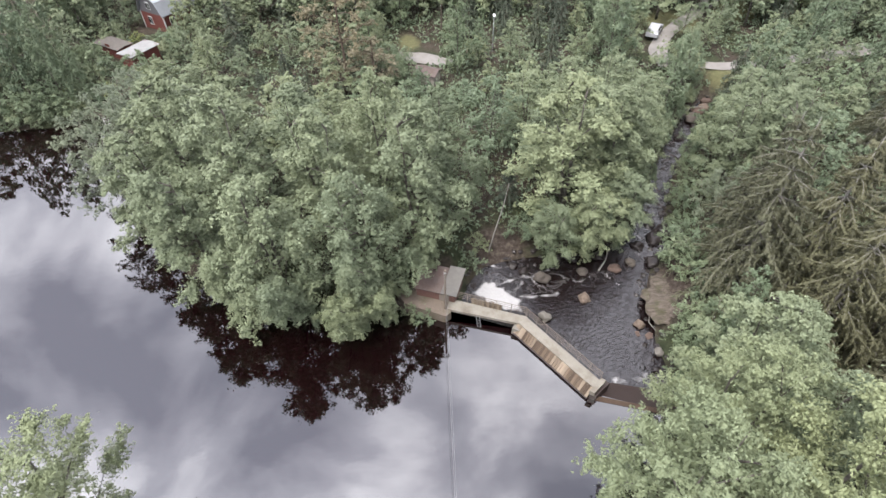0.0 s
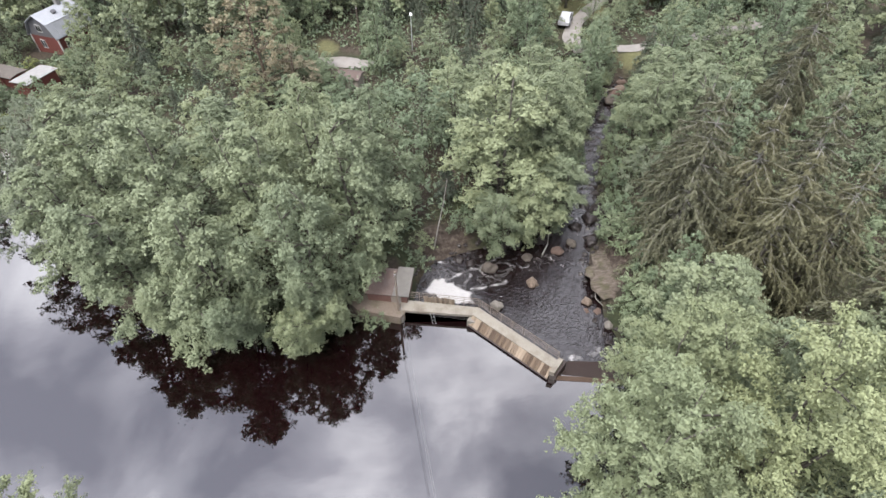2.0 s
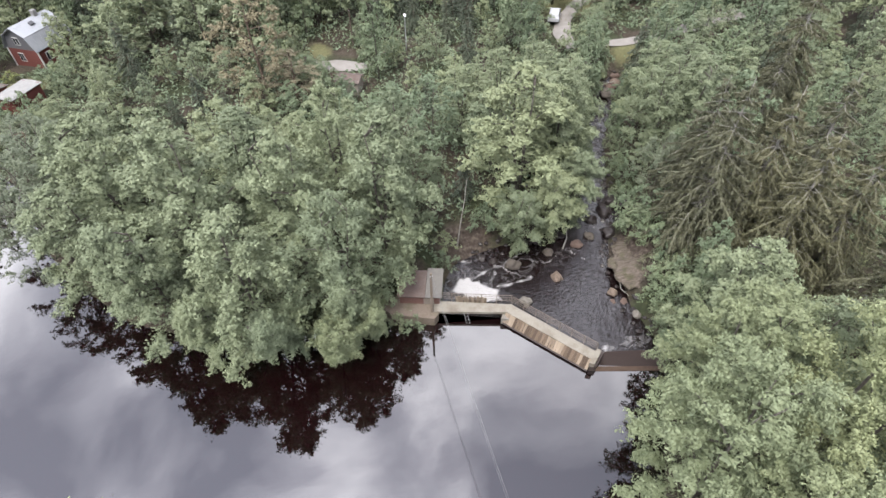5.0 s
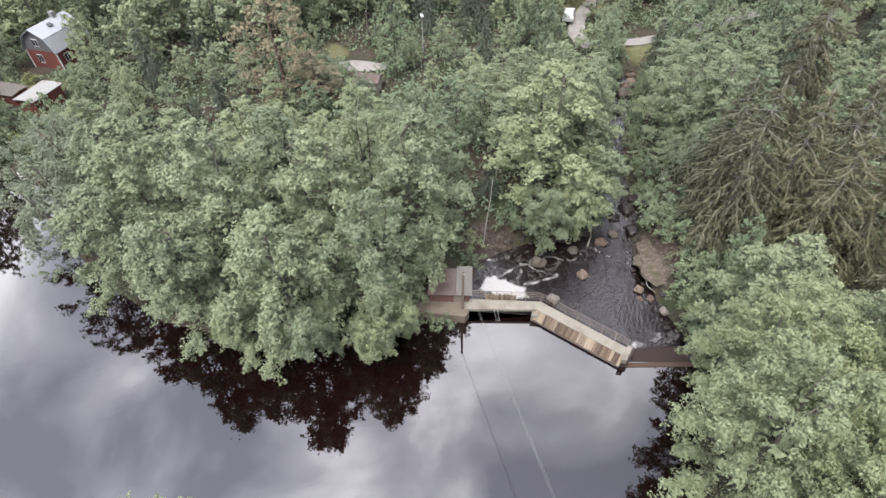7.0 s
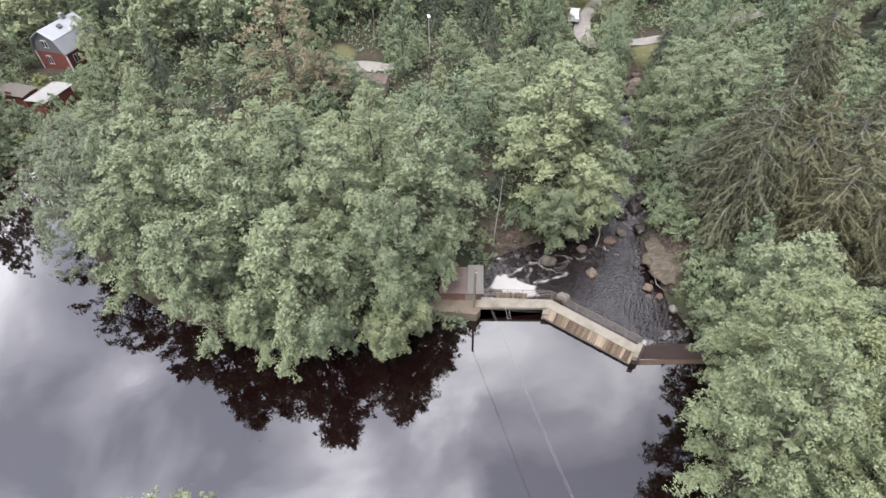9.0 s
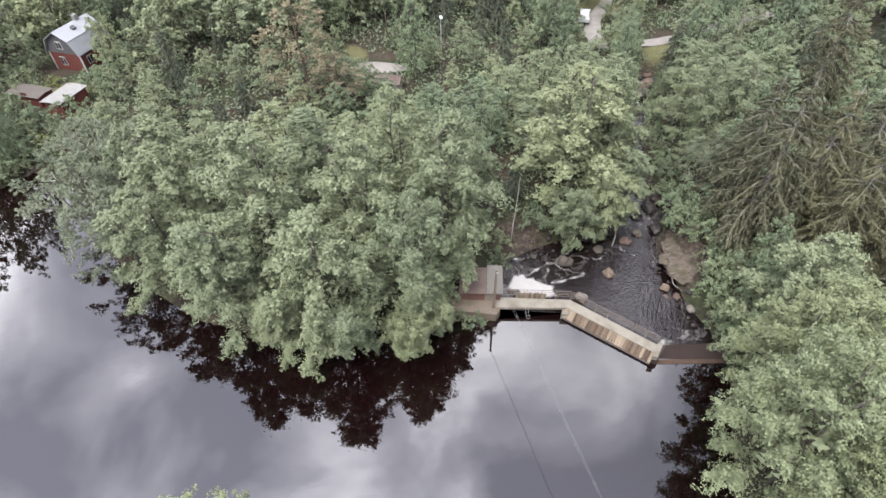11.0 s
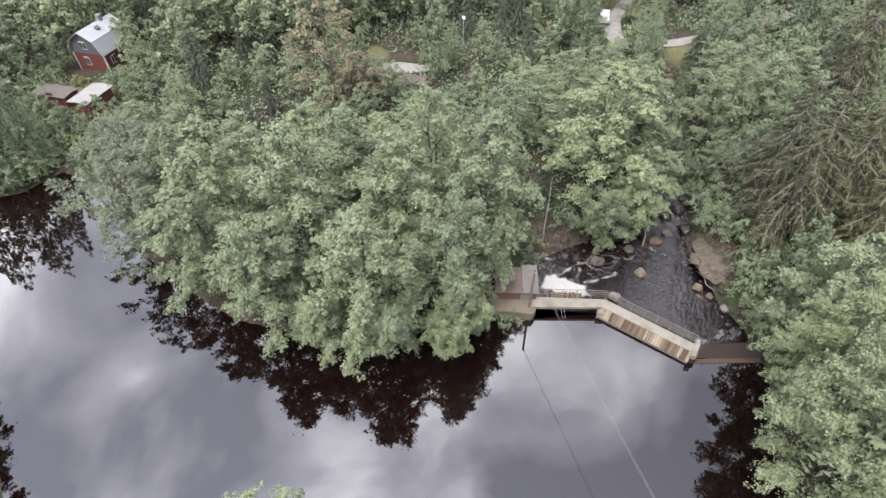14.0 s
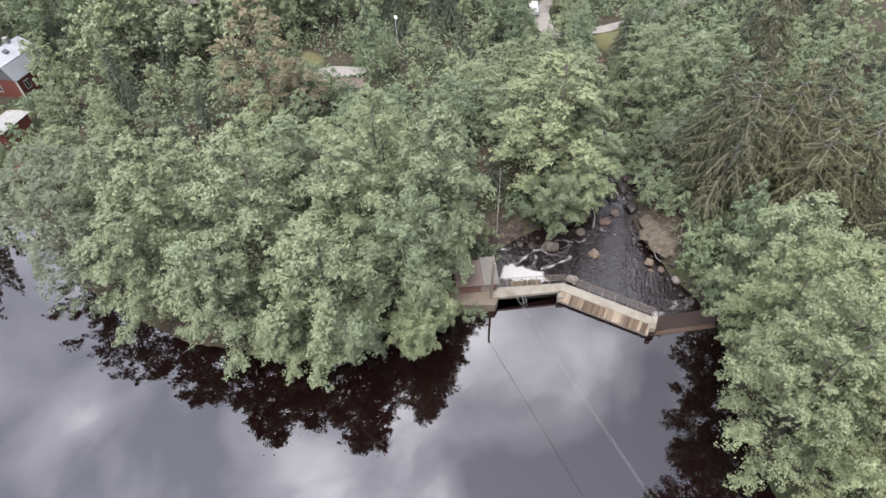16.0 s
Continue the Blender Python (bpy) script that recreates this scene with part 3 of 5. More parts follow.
def foam_amount(x, y):
    rough = 0.34 * wave(x, y, 2.6, 21) + 0.28 * wave(x, y, 6.0, 22)
    f = 0.92 * np.clip((0.22 - signed(RACE, x, y) + 1.3 * rough) / 0.8, 0, 1)
    f = np.maximum(f, 0.40 * spot(x, y, 7.0, 32.6, 4.8, 2.4, 0.6))
    f = np.maximum(f, 0.36 * spot(x, y, 12.5, 33.0, 4.0, 1.6, 0.8))
    f = np.maximum(f, 0.62 * spot(x, y, 13.3, 22.2, 0.7, 0.5, 0.8))
    f = np.maximum(f, 0.50 * spot(x, y, 16.0, 22.3, 1.6, 0.8, 0.6))
    f = np.maximum(f, 0.42 * spot(x, y, 19.4, 38.2, 2.4, 3.0, 0.6))
    f = np.maximum(f, 0.33 * np.clip((y - 36.5) / 5, 0, 1))
    for pts, half in FOAM_LINES:
        for (ax, ay), (bx, by) in zip(pts, pts[1:]):
            ex, ey = bx - ax, by - ay
            t = np.clip(((x - ax) * ex + (y - ay) * ey) / (ex * ex + ey * ey), 0, 1)
            d = np.hypot(x - ax - t * ex + 0.22 * wave(x, y, 2.2, 31), y - ay - t * ey + 0.22 * wave(x, y, 2.2, 32))
            f = np.maximum(f, 0.74 * np.clip(1.5 - d / (0.75 * half), 0, 1) * (0.8 + 0.35 * wave(x, y, 3.0, 33)))
    return np.maximum(f, 0.12)


stream = grid_mesh("stream", np.arange(0.5, 46, 0.16), np.arange(18.5, 72, 0.16), water_z, "stream",
                   keep=lambda x, y: (np.minimum(signed(POOL, x, y), stream_gap(x, y)) < 0.7) & (signed(POND, x, y) > -0.15), attrs=(("foam", foam_amount),))
tagged(stream, "dark rippled stream water with white foam streaks", "water", kind="structure")


# ---- the dam ----
def offset_line(a, b, left):
    dx, dy = b[0] - a[0], b[1] - a[1]
    l = math.hypot(dx, dy)
    return (a[0] - dy / l * left, a[1] + dx / l * left), (b[0] - dy / l * left, b[1] + dx / l * left)


DECK_Z = 0.95
A0, A1, A2 = (0.2, 27.9), (5.85, 26.3), (10.6, 20.37)       # upstream edge of the deck
B0, B1, B2 = (0.5, 28.98), (6.55, 26.98), (11.3, 20.94)      # downstream edge
dam = thing("dam", "concrete dam with a pale walkway and brown timber facing", "dam")
part("deck", prism(bmesh.new(), [A0, A1, B1, B0], DECK_Z - 0.24, DECK_Z), "deck", dam, "pale weathered concrete walkway slab")
D1, D2 = offset_line(A1, A2, 0.06)
part("deck", prism(bmesh.new(), [A1, D1, D2, B2, B1], DECK_Z - 0.24, DECK_Z - 0.004), "deck", dam, "pale weathered concrete walkway slab")
part("pier", prism(bmesh.new(), [(5.35, 26.0), (5.95, 25.75), (6.75, 27.05), (6.2, 27.3)], -1.8, DECK_Z - 0.245), "concrete", dam, "grey concrete pier")
(c0, c1), (c2, c3) = offset_line(A1, A2, 0.10), offset_line(A1, A2, 0.55)
part("core_wall", prism(bmesh.new(), [c0, c1, c3, c2], -1.8, DECK_Z - 0.245), "concrete", dam, "grey concrete core wall")
part("abutment", prism(bmesh.new(), [(10.35, 20.12), (10.8, 19.92), (12.0, 20.97), (11.45, 21.37)], -1.8, DECK_Z - 0.32), "wet_concrete", dam, "stained concrete end block")
part("coping", prism(bmesh.new(), [(10.25, 20.12), (10.6, 19.92), (11.65, 20.92), (11.35, 21.17)], DECK_Z - 0.32, DECK_Z + 0.12), "deck", dam, "pale concrete kerb")

# timber facing of leaning planks along the long wing
rng = np.random.RandomState(5)
dirx, diry = (A2[0] - A1[0]), (A2[1] - A1[1])
length = math.hypot(dirx, diry)
ux, uy = dirx / length, diry / length
nx, ny = uy, -ux                       # towards the pond
if nx * (-1) + ny * (-1) < 0:
    nx, ny = -nx, -ny
count = 33
yaw = math.atan2(uy, ux)
plank_meshes = []
for i in range(5):
    plank_meshes.append(mesh_of(new_box((length / count * (0.86 + 0.03 * i), 0.06, 0.84 + 0.03 * (i % 3)), None, 0.008), "plank", "plank"))
for i in range(count):
    s = (i + 0.5) * length / count
    bx, by = A1[0] + ux * s + nx * 0.25, A1[1] + uy * s + ny * 0.25
    ob = part("plank", plank_meshes[rng.randint(5)], "plank", dam)
    ob.matrix_basis = Matrix.Translation((bx, by, 0.60 + rng.uniform(-0.025, 0.025))) @ Matrix.Rotation(yaw, 4, "Z") @ Matrix.Rotation(radians(39 if nx * -uy + ny * ux > 0 else -39), 4, "X") @ Matrix.Rotation(rng.uniform(-0.012, 0.012), 4, "Y")
# dark wet-coloured strip standing in for the shade below the planks' foot
e0, e1 = offset_line(A1, A2, -0.46)
part("waling", tube(bmesh.new(), [(*e0, 0.10), (*e1, 0.10)], 0.10, 6), "wet_concrete", dam, "dark wet strip that also stands in for the shade under the planks")

# low weir slab between the dam and the far bank
weir = thing("weir", "dark wet overflow slab with a rust-brown lip", "weir")
part("slab", prism(bmesh.new(), [(11.0, 20.19), (15.95, 18.95), (18.3, 20.3), (17.9, 20.75), (12.2, 22.0)], -2.0,
                   lambda x, y: 0.02 if y < 20.29 and x < 16.5 else -0.92), "wet_concrete", weir, "dark wet sloping concrete slab")
part("lip", prism(bmesh.new(), [(10.75, 19.94), (15.9, 18.62), (16.05, 18.98), (11.0, 20.29)], -1.2, 0.035), "lip", weir, "rust-brown wet weir crest")

# concrete landing at the hut
landing = part("landing", prism(bmesh.new(), [(-3.9, 29.6), (-3.2, 28.6), (-1.2, 27.75), (0.1, 27.2), (0.55, 27.6), (0.55, 29.2), (-1.0, 30.6)], -1.5, DECK_Z - 0.08), "slab_path")
tagged(landing, "earthy concrete landing at the end of the walkway", "landing", kind="structure")


# ---- railings ----
def railing(name, a, b, posts, z, label, height=1.0):
    r = thing(name, label, "railing", "railings of the dam walkway")
    a, b = Vector((*a, z)), Vector((*b, z))
    for i in range(posts):
        p = a.lerp(b, i / (posts - 1))
        part("post", tube(bmesh.new(), [p - Vector((0, 0, 0.2)), p + Vector((0, 0, height))], 0.026, 6), "steel", r)
    for h in (0.34, 0.56, 0.78, 1.0):
        mid = [a.lerp(b, t / 6) + Vector((0, 0, h * height + 0.012 * math.sin(t * 2.1))) for t in range(7)]
        part("rail", tube(bmesh.new(), mid, 0.017 if h < 1 else 0.024, 6), "steel", r)
    return r


railing("railing", (0.75, 28.95), (6.55, 27.06), 6, DECK_Z, "rusty four-rail steel railing along the sluice walkway")
railing("railing", (6.6, 26.93), (11.26, 21.02), 8, DECK_Z, "rusty four-rail steel railing along the dam wing")

# sluice boards leaning on the rail
boards = thing("sluice_board_stack", "old brown sluice boards standing against the railing", "boards")
for i, (s, tall) in enumerate(((0.27, 0.70), (0.305, 0.74), (0.34, 0.68), (0.375, 0.76), (0.41, 0.72), (0.445, 0.78), (0.48, 0.70), (0.515, 0.76), (0.55, 0.80), (0.585, 0.72), (0.62, 0.74), (0.655, 0.70))):
    bx, by = 0.75 + (6.55 - 0.75) * s, 28.95 + (27.06 - 28.95) * s
    ob = part("board", new_box((0.2, 0.05, tall), None, 0.006), "board", boards)
    ob.matrix_basis = Matrix.Translation((bx + 0.03, by + 0.1, DECK_Z - 0.1 + tall / 2 - 0.12)) @ Matrix.Rotation(math.atan2(-1.89, 5.8), 4, "Z") @ Matrix.Rotation(radians(-6 + 3 * (i % 3)), 4, "Y")

gauge = thing("gauge_ladder", "thin grey ladder hanging from the walkway into the water", "ladder")
for k in (0.0, 0.26):
    part("stile", tube(bmesh.new(), [(2.55 + k, 27.15 - k * 0.28, DECK_Z), (2.75 + k, 26.55 - k * 0.28, -0.5)], 0.013, 5), "galvanised", gauge)
for s in (0.25, 0.45, 0.65):
    part("rung", tube(bmesh.new(), [(2.55 + 0.2 * s, 27.15 - 0.6 * s, DECK_Z - 1.45 * s), (2.81 + 0.2 * s, 27.08 - 0.6 * s, DECK_Z - 1.45 * s)], 0.009, 5), "galvanised", gauge)

# ---- hut ----
hut = thing("gate_hut", "small red brick gate hut with a flat grey roof", "hut", at=Matrix.Translation((-0.33, 30.2, 0)) @ Matrix.Rotation(radians(-17.5), 4, "Z"))
HW, HD, HZ0, HZ1 = 3.3, 2.3, 0.6, 1.85
for name, size, at in (("wall", (HW, 0.14, HZ1 - HZ0), (0, -HD / 2, (HZ0 + HZ1) / 2)), ("wall", (HW, 0.14, HZ1 - HZ0), (0, HD / 2, (HZ0 + HZ1) / 2)),
                       ("wall", (0.14, HD - 0.15, HZ1 - HZ0), (-HW / 2 + 0.07, 0, (HZ0 + HZ1) / 2)), ("wall", (0.14, HD - 0.15, HZ1 - HZ0), (HW / 2 - 0.07, 0, (HZ0 + HZ1) / 2))):
    part(name, new_box(size, Matrix.Translation(at), 0.01), "brick", hut)
part("roof", new_box((2.3, HD + 0.5, 0.1), Matrix.Translation((-0.68, 0, HZ1 + 0.12)) @ Matrix.Rotation(radians(4), 4, "X"), 0.015), "hut_roof", hut, "reddish lichen-grown roof sheet")
part("roof", new_box((1.35, HD + 0.75, 0.1), Matrix.Translation((1.16, 0.12, HZ1 + 0.15)) @ Matrix.Rotation(radians(4), 4, "X"), 0.015), "hut_roof_pale", hut, "paler grey roof sheet")
part("door", new_box((0.85, 0.05, 0.9), Matrix.Translation((0.75, -HD / 2 - 0.08, HZ0 + 0.72)), 0.008), "grey_wood", hut, "grey plank door")
part("beam", new_box((HW + 0.1, 0.1, 0.12), Matrix.Translation((0, -HD / 2 - 0.09, HZ1 - 0.05)), 0.01), "grey_wood", hut)

# ---- power line ----
def power_pole(name, x, y, z, height, label):
    p = thing(name, label, "utility pole", "poles of the power line", Matrix.Translation((x, y, z)))
    part("pole", tube(bmesh.new(), [(0, 0, -0.8), (0, 0, height * 0.5), (0.02, 0, height)], [0.12, 0.105, 0.085], 9), "pole_wood", p)
    part("bracket", new_box((0.16, 0.22, 0.05), Matrix.Translation((0, -0.1, height - 0.2)), 0.01), "steel", p, "small steel bracket")
    for s in (-0.05, 0.05):
        part("insulator", tube(bmesh.new(), [(s, -0.2, height - 0.18), (s, -0.2, height - 0.08)], [0.035, 0.025], 7), "galvanised", p, "grey ceramic insulator")
    return p


power_pole("power_pole", 0.11, 28.0, 0.5, 5.0, "weathered wooden pole at the corner of the dam landing")
power_pole("power_pole", 1.0, -18.0, 0.7, 5.6, "weathered wooden pole on the near bank")
for name, s in (("cable", -0.05), ("cable", 0.05)):
    pts = []
    for i in range(25):
        t = i / 24
        pts.append((0.11 + 0.89 * t + s, 27.9 - 45.8 * t, 5.32 + 0.75 * t - 4 * 0.75 * t * (1 - t)))
    wire_ob = part(name, tube(bmesh.new(), pts, 0.008, 5), "wire")
    tagged(wire_ob, "thin bright cable strung from the dam pole across the pond", "cable", "cables of the power line")


# ---- boulders ----
def smooth_path(points, n=24):
    pts = np.array(points, float)
    t = np.linspace(0, len(pts) - 1, n)
    return [tuple(np.interp(t0, range(len(pts)), pts[:, k]) for k in range(3)) for t0 in t]


def boulder_mesh(seed, material, flat=0.7):
    r = np.random.RandomState(seed)
    bm = bmesh.new()
    bmesh.ops.create_icosphere(bm, subdivisions=3, radius=1.0)
    off = Vector(r.uniform(-50, 50, 3))
    for v in bm.verts:
        d = 1 + 0.55 * noise.noise(v.co * 1.2 + off) + 0.30 * (noise.voronoi(v.co * 1.5 + off)[0][1] - 0.6) + 0.16 * noise.noise(v.co * 3.1 + off) + 0.07 * noise.noise(v.co * 8 + off)
        v.co = Vector((v.co.x * d, v.co.y * d, v.co.z * d * flat))
    return mesh_of(bm, "boulder", material, True)


BOULDERS = {"rock": [boulder_mesh(i, "rock") for i in range(3)], "rock_pale": [boulder_mesh(i + 7, "rock_pale") for i in range(2)], "rock_wet": [boulder_mesh(i + 20, "rock_wet", 0.55) for i in range(3)],
            "rock_brown": [boulder_mesh(i + 30, "rock_brown", 0.6) for i in range(2)], "rock_grey": [boulder_mesh(i + 40, "rock_grey", 0.6) for i in range(2)]}
ROCKS = [  # x, y, z, radius, material
    (8.85, 32.8, -1.0, 0.72, "rock"), (12.3, 30.4, -1.15, 0.55, "rock_pale"), (15.75, 33.9, -1.1, 0.5, "rock_brown"), (12.75, 33.6, -1.2, 0.45, "rock"), (7.4, 33.8, -1.2, 0.5, "rock_wet"),
    (16.3, 27.4, -1.0, 0.42, "rock_pale"), (15.9, 26.6, -1.4, 0.42, "rock_brown"), (16.8, 26.4, -1.3, 0.34, "rock_brown"), (17.1, 24.6, -1.0, 0.42, "rock_grey"), (8.5, 28.3, -0.85, 0.5, "rock_grey"),
    (17.4, 34.6, -1.1, 0.45, "rock"), (18.6, 36.8, -1.15, 0.6, "rock_wet"), (20.4, 37.6, -1.1, 0.8, "rock_wet"), (21.6, 38.6, -1.0, 0.9, "rock_wet"), (22.8, 38.2, -0.9, 0.7, "rock_wet"), (17.4, 38.2, -1.1, 0.4, "rock_wet"),
    (6.4, 34.6, -1.2, 0.5, "rock_wet"), (10.8, 35.2, -1.1, 0.5, "rock_wet"), (12.0, 35.4, -1.0, 0.6, "rock_wet"), (14.6, 35.4, -1.1, 0.5, "rock_wet"), (13.6, 33.2, -1.25, 0.35, "rock_wet"), (19.4, 34.4, -0.9, 0.7, "rock_wet"),
    (28.6, 55.2, -1.5, 0.6, "rock_wet"), (31.5, 59.0, -1.4, 0.9, "rock"), (33.5, 61.0, -1.2, 0.8, "rock_pale"), (20.6, 39.6, -1.3, 0.6, "rock_wet"), (32.4, 60.2, -1.1, 0.7, "rock_brown"), (34.2, 62.4, -1.0, 0.6, "rock_brown")]
for i, (x, y, z, r, kind) in enumerate(ROCKS):
    ob = new("boulder", BOULDERS[kind][i % len(BOULDERS[kind])])
    ob.matrix_basis = Matrix.Translation((x, y, z)) @ Matrix.Rotation(i * 1.7, 4, "Z") @ Matrix.Diagonal((r, r * (0.75 + 0.1 * (i % 4)), r, 1))
    tagged(ob, {"rock": "grey granite boulder standing in the stream", "rock_pale": "tan granite boulder at the edge of the pool", "rock_wet": "dark wet stone awash in the rapids",
                "rock_brown": "reddish brown granite boulder in the pool", "rock_grey": "pale grey granite boulder at the water's edge"}[kind], "boulder", "boulders in the stream")

bm = bmesh.new()
bmesh.ops.create_icosphere(bm, subdivisions=5, radius=1.0)
for v in bm.verts:
    p = v.co * 1.6
    d = 1 + 0.42 * noise.noise(p) + 0.22 * noise.noise(p * 2.3) + 0.12 * (noise.voronoi(p * 2.4)[0][1] - 0.5) + 0.07 * noise.noise(p * 5.5) + 0.04 * noise.noise(p * 12)
    v.co = Vector((v.co.x * d, v.co.y * d, v.co.z * d * 0.42))
outcrop = part("rock_outcrop", bm, "outcrop", None, "", True)
outcrop.matrix_basis = Matrix.Translation((19.6, 29.3, -0.45)) @ Matrix.Rotation(radians(-14), 4, "Z") @ Matrix.Diagonal((2.2, 2.6, 1.6, 1))
tagged(outcrop, "smooth pale brown rock outcrop on the stream bank", "rock")

r = np.random.RandomState(31)
bm = bmesh.new()
made = 0
while made < 420:
    x, y = r.uniform(2, 40), r.uniform(20, 66)
    g = float(min(signed(POOL, np.array([x]), np.array([y]))[0], stream_gap(np.array([x]), np.array([y]))[0]))
    if not (-0.9 < g < 0.8) or (y < 28 and x < 15.2):
        continue
    s = r.uniform(0.1, 0.34)
    geo = bmesh.ops.create_icosphere(bm, subdivisions=1, radius=s)
    z = max(float(ground_height(np.array([x]), np.array([y]))[0]), float(stream_level(np.array([y]))[0]) - 0.12)
    bmesh.ops.transform(bm, matrix=Matrix.Translation((x, y, z + 0.02)) @ Matrix.Rotation(r.uniform(0, 6), 4, "Z") @ Matrix.Diagonal((r.uniform(0.7, 1.4), r.uniform(0.7, 1.2), r.uniform(0.45, 0.8), 1)), verts=geo["verts"])
    made += 1
stones = part("shore_stones", bm, "rock_wet")
tagged(stones, "dark wet stones along the stream's edge", "stones", kind="stuff")


# ---- trees ----
def bow(p0, p1, p2, t):
    """Points on a quadratic curve; t is a column."""
    return p0 * (1 - t) ** 2 + p1 * 2 * t * (1 - t) + p2 * t ** 2


def unit(v):
    return v / (np.linalg.norm(v, axis=-1, keepdims=True) + 1e-9)


def make_tree(name, seed, height, radius, limbs, sprays, leaves, leaf, profile, material, bark_name, label, category, low=0.12, fork=1, droop=0.5, shown=14, spray=0.25, rise=(20, 52), fill=0.5, inner=420):
    """A tree at the origin: stems, limbs that rise and arch over, on each limb leafy sprays, on each spray single leaves."""
    rng = np.random.RandomState(seed)
    root = thing(name, label, category)
    bm = bmesh.new()
    stems = []
    for k in range(fork):
        ang = 6.28 * k / fork + rng.uniform(0, 1.5)
        sway = rng.uniform(0.16, 0.34) * radius * (0.3 if fork == 1 else 1.3)
        path = [(0.15 * k * math.cos(ang), 0.15 * k * math.sin(ang), -0.4)]
        for t in (0.15, 0.35, 0.55, 0.75, 0.93):
            path.append((math.cos(ang) * sway * t + 0.12 * rng.normal() * t, math.sin(ang) * sway * t + 0.12 * rng.normal() * t, height * t))
        r0 = height * 0.0115 * (1 if fork == 1 else 0.8)
        tube(bm, path, [r0 * 1.25, r0, r0 * 0.85, r0 * 0.65, r0 * 0.42, r0 * 0.12], 7)
        stems.append(np.array(path))
    pos, normal = [], []
    weights = []
    made = []
    for i in range(limbs):
        u = low + (1.0 - low) * ((i + rng.rand()) / limbs) ** 0.85
        a = i * 2.39996 + rng.uniform(-0.5, 0.5)
        bulge = 1 + 0.20 * math.sin(2 * a + seed) + 0.14 * math.sin(3 * a + 2.1 * seed)
        rho = profile(u) * radius * bulge * rng.uniform(0.72, 1.12)
        stem = stems[i % fork]
        tip = np.array([math.cos(a) * rho, math.sin(a) * rho, u * height])
        steep = math.tan(radians(rng.uniform(*rise)))
        zt = min(max(0.08 * height, tip[2] - rho * steep), 0.9 * height)
        at = np.array([np.interp(zt, stem[:, 2], stem[:, j]) for j in range(3)])
        mid = at * 0.42 + tip * 0.58 + np.array([0, 0, (0.10 + 0.30 * droop * (1 - u)) * rho + 0.02 * height])
        made.append((at, mid, tip, u, rho))
        weights.append(rho + 0.25 * radius)
    weights = np.array(weights) / np.sum(weights)
    for (at, mid, tip, u, rho), w in zip(made, weights):
        k = max(3, int(round(sprays * w)))
        t = (1 - (1 - rng.rand(k)) * (0.30 + 0.38 * rng.rand(k)))[:, None]
        base = bow(at, mid, tip, t)
        tangent = unit(2 * (1 - t) * (mid - at) + 2 * t * (tip - mid))
        side = rng.normal(size=(k, 3))
        side = unit(side - tangent * (side * tangent).sum(1, keepdims=True))
        length = radius * spray * rng.uniform(0.6, 1.35, (k, 1)) * (0.72 + 0.28 * profile(min(u, 1)))
        d = unit(tangent * rng.uniform(0.3, 1.0, (k, 1)) + side * rng.uniform(0.5, 1.1, (k, 1)) + np.array([0, 0, 0.38 - 0.5 * droop * (1 - u)]))
        end = base + d * length - np.array([0, 0, 1.0]) * length * rng.uniform(0.2, 0.85, (k, 1)) * droop
        knee = base + d * length * 0.6
        per = max(3, int(leaves / sprays))
        f = rng.rand(k, per, 1) ** 0.75
        centre = bow(base[:, None], knee[:, None], end[:, None], f)
        off = rng.normal(size=(k, per, 3))
        off = unit(off) * rng.rand(k, per, 1) ** 0.42
        off[..., 2] = off[..., 2] * 0.62
        thick = length[:, None] * (0.36 * np.sin(np.pi * np.clip(f * 0.82 + 0.16, 0, 1)) ** 0.8 + 0.05)
        pos.append((centre + off * thick).reshape(-1, 3))
        normal.append((off * 1.05 + np.array([0, 0, 0.55]) + (end - base)[:, None] * 0.25 / length[:, None] + rng.normal(scale=0.30, size=off.shape)).reshape(-1, 3))
    # thin leaves inside the crown, along the limbs
    for (at, mid, tip, u, rho), w in zip(made, weights):
        n = int(leaves * 0.12 * fill * w)
        if n > 0:
            p = bow(at, mid, tip, rng.uniform(0.25, 0.8, (n, 1))) + rng.normal(scale=0.10 * radius, size=(n, 3))
            pos.append(p)
            normal.append(rng.normal(size=(n, 3)) + np.array([0, 0, 0.5]))
    pos, normal = np.concatenate(pos), np.concatenate(normal)
    pos[:, 2] = np.where(pos[:, 2] < 0.3, 0.3 + np.abs(pos[:, 2] - 0.3) * 0.3, pos[:, 2])
    small = leaves_at(rng, pos, normal, leaf)
    # oversized leaves added deep in the crown to block light and darken its gaps
    n = int(inner)
    u = rng.uniform(low + 0.10, 0.82, n)
    rho = np.array([profile(v) for v in u]) * radius * 0.50 * np.sqrt(rng.rand(n))
    ang = rng.uniform(0, 6.283, n)
    deep = np.stack([np.cos(ang) * rho, np.sin(ang) * rho, u * height * 0.95], 1)
    broad = leaves_at(rng, deep, rng.normal(size=(n, 3)) + np.array([0, 0, 0.8]), radius * 0.055)
    part("crown", loose_mesh("crown", np.concatenate([small, broad]), material), material, root)
    for i in rng.permutation(limbs)[:shown]:
        at, mid, tip, u, rho = made[i]
        pts = bow(at, mid, tip, np.array([0, 0.3, 0.6, 0.95])[:, None])
        tube(bm, [tuple(p) for p in pts], [height * 0.0046, height * 0.0036, height * 0.0026, height * 0.0009], 5)
    part("trunk", bm, bark_name, root, smooth=True)
    return root


def ovate(u):
    return max(0.05, min(1.0, 1.18 * math.sin(math.pi * min(max(u, 0), 1) ** 0.8) ** 0.75 ))


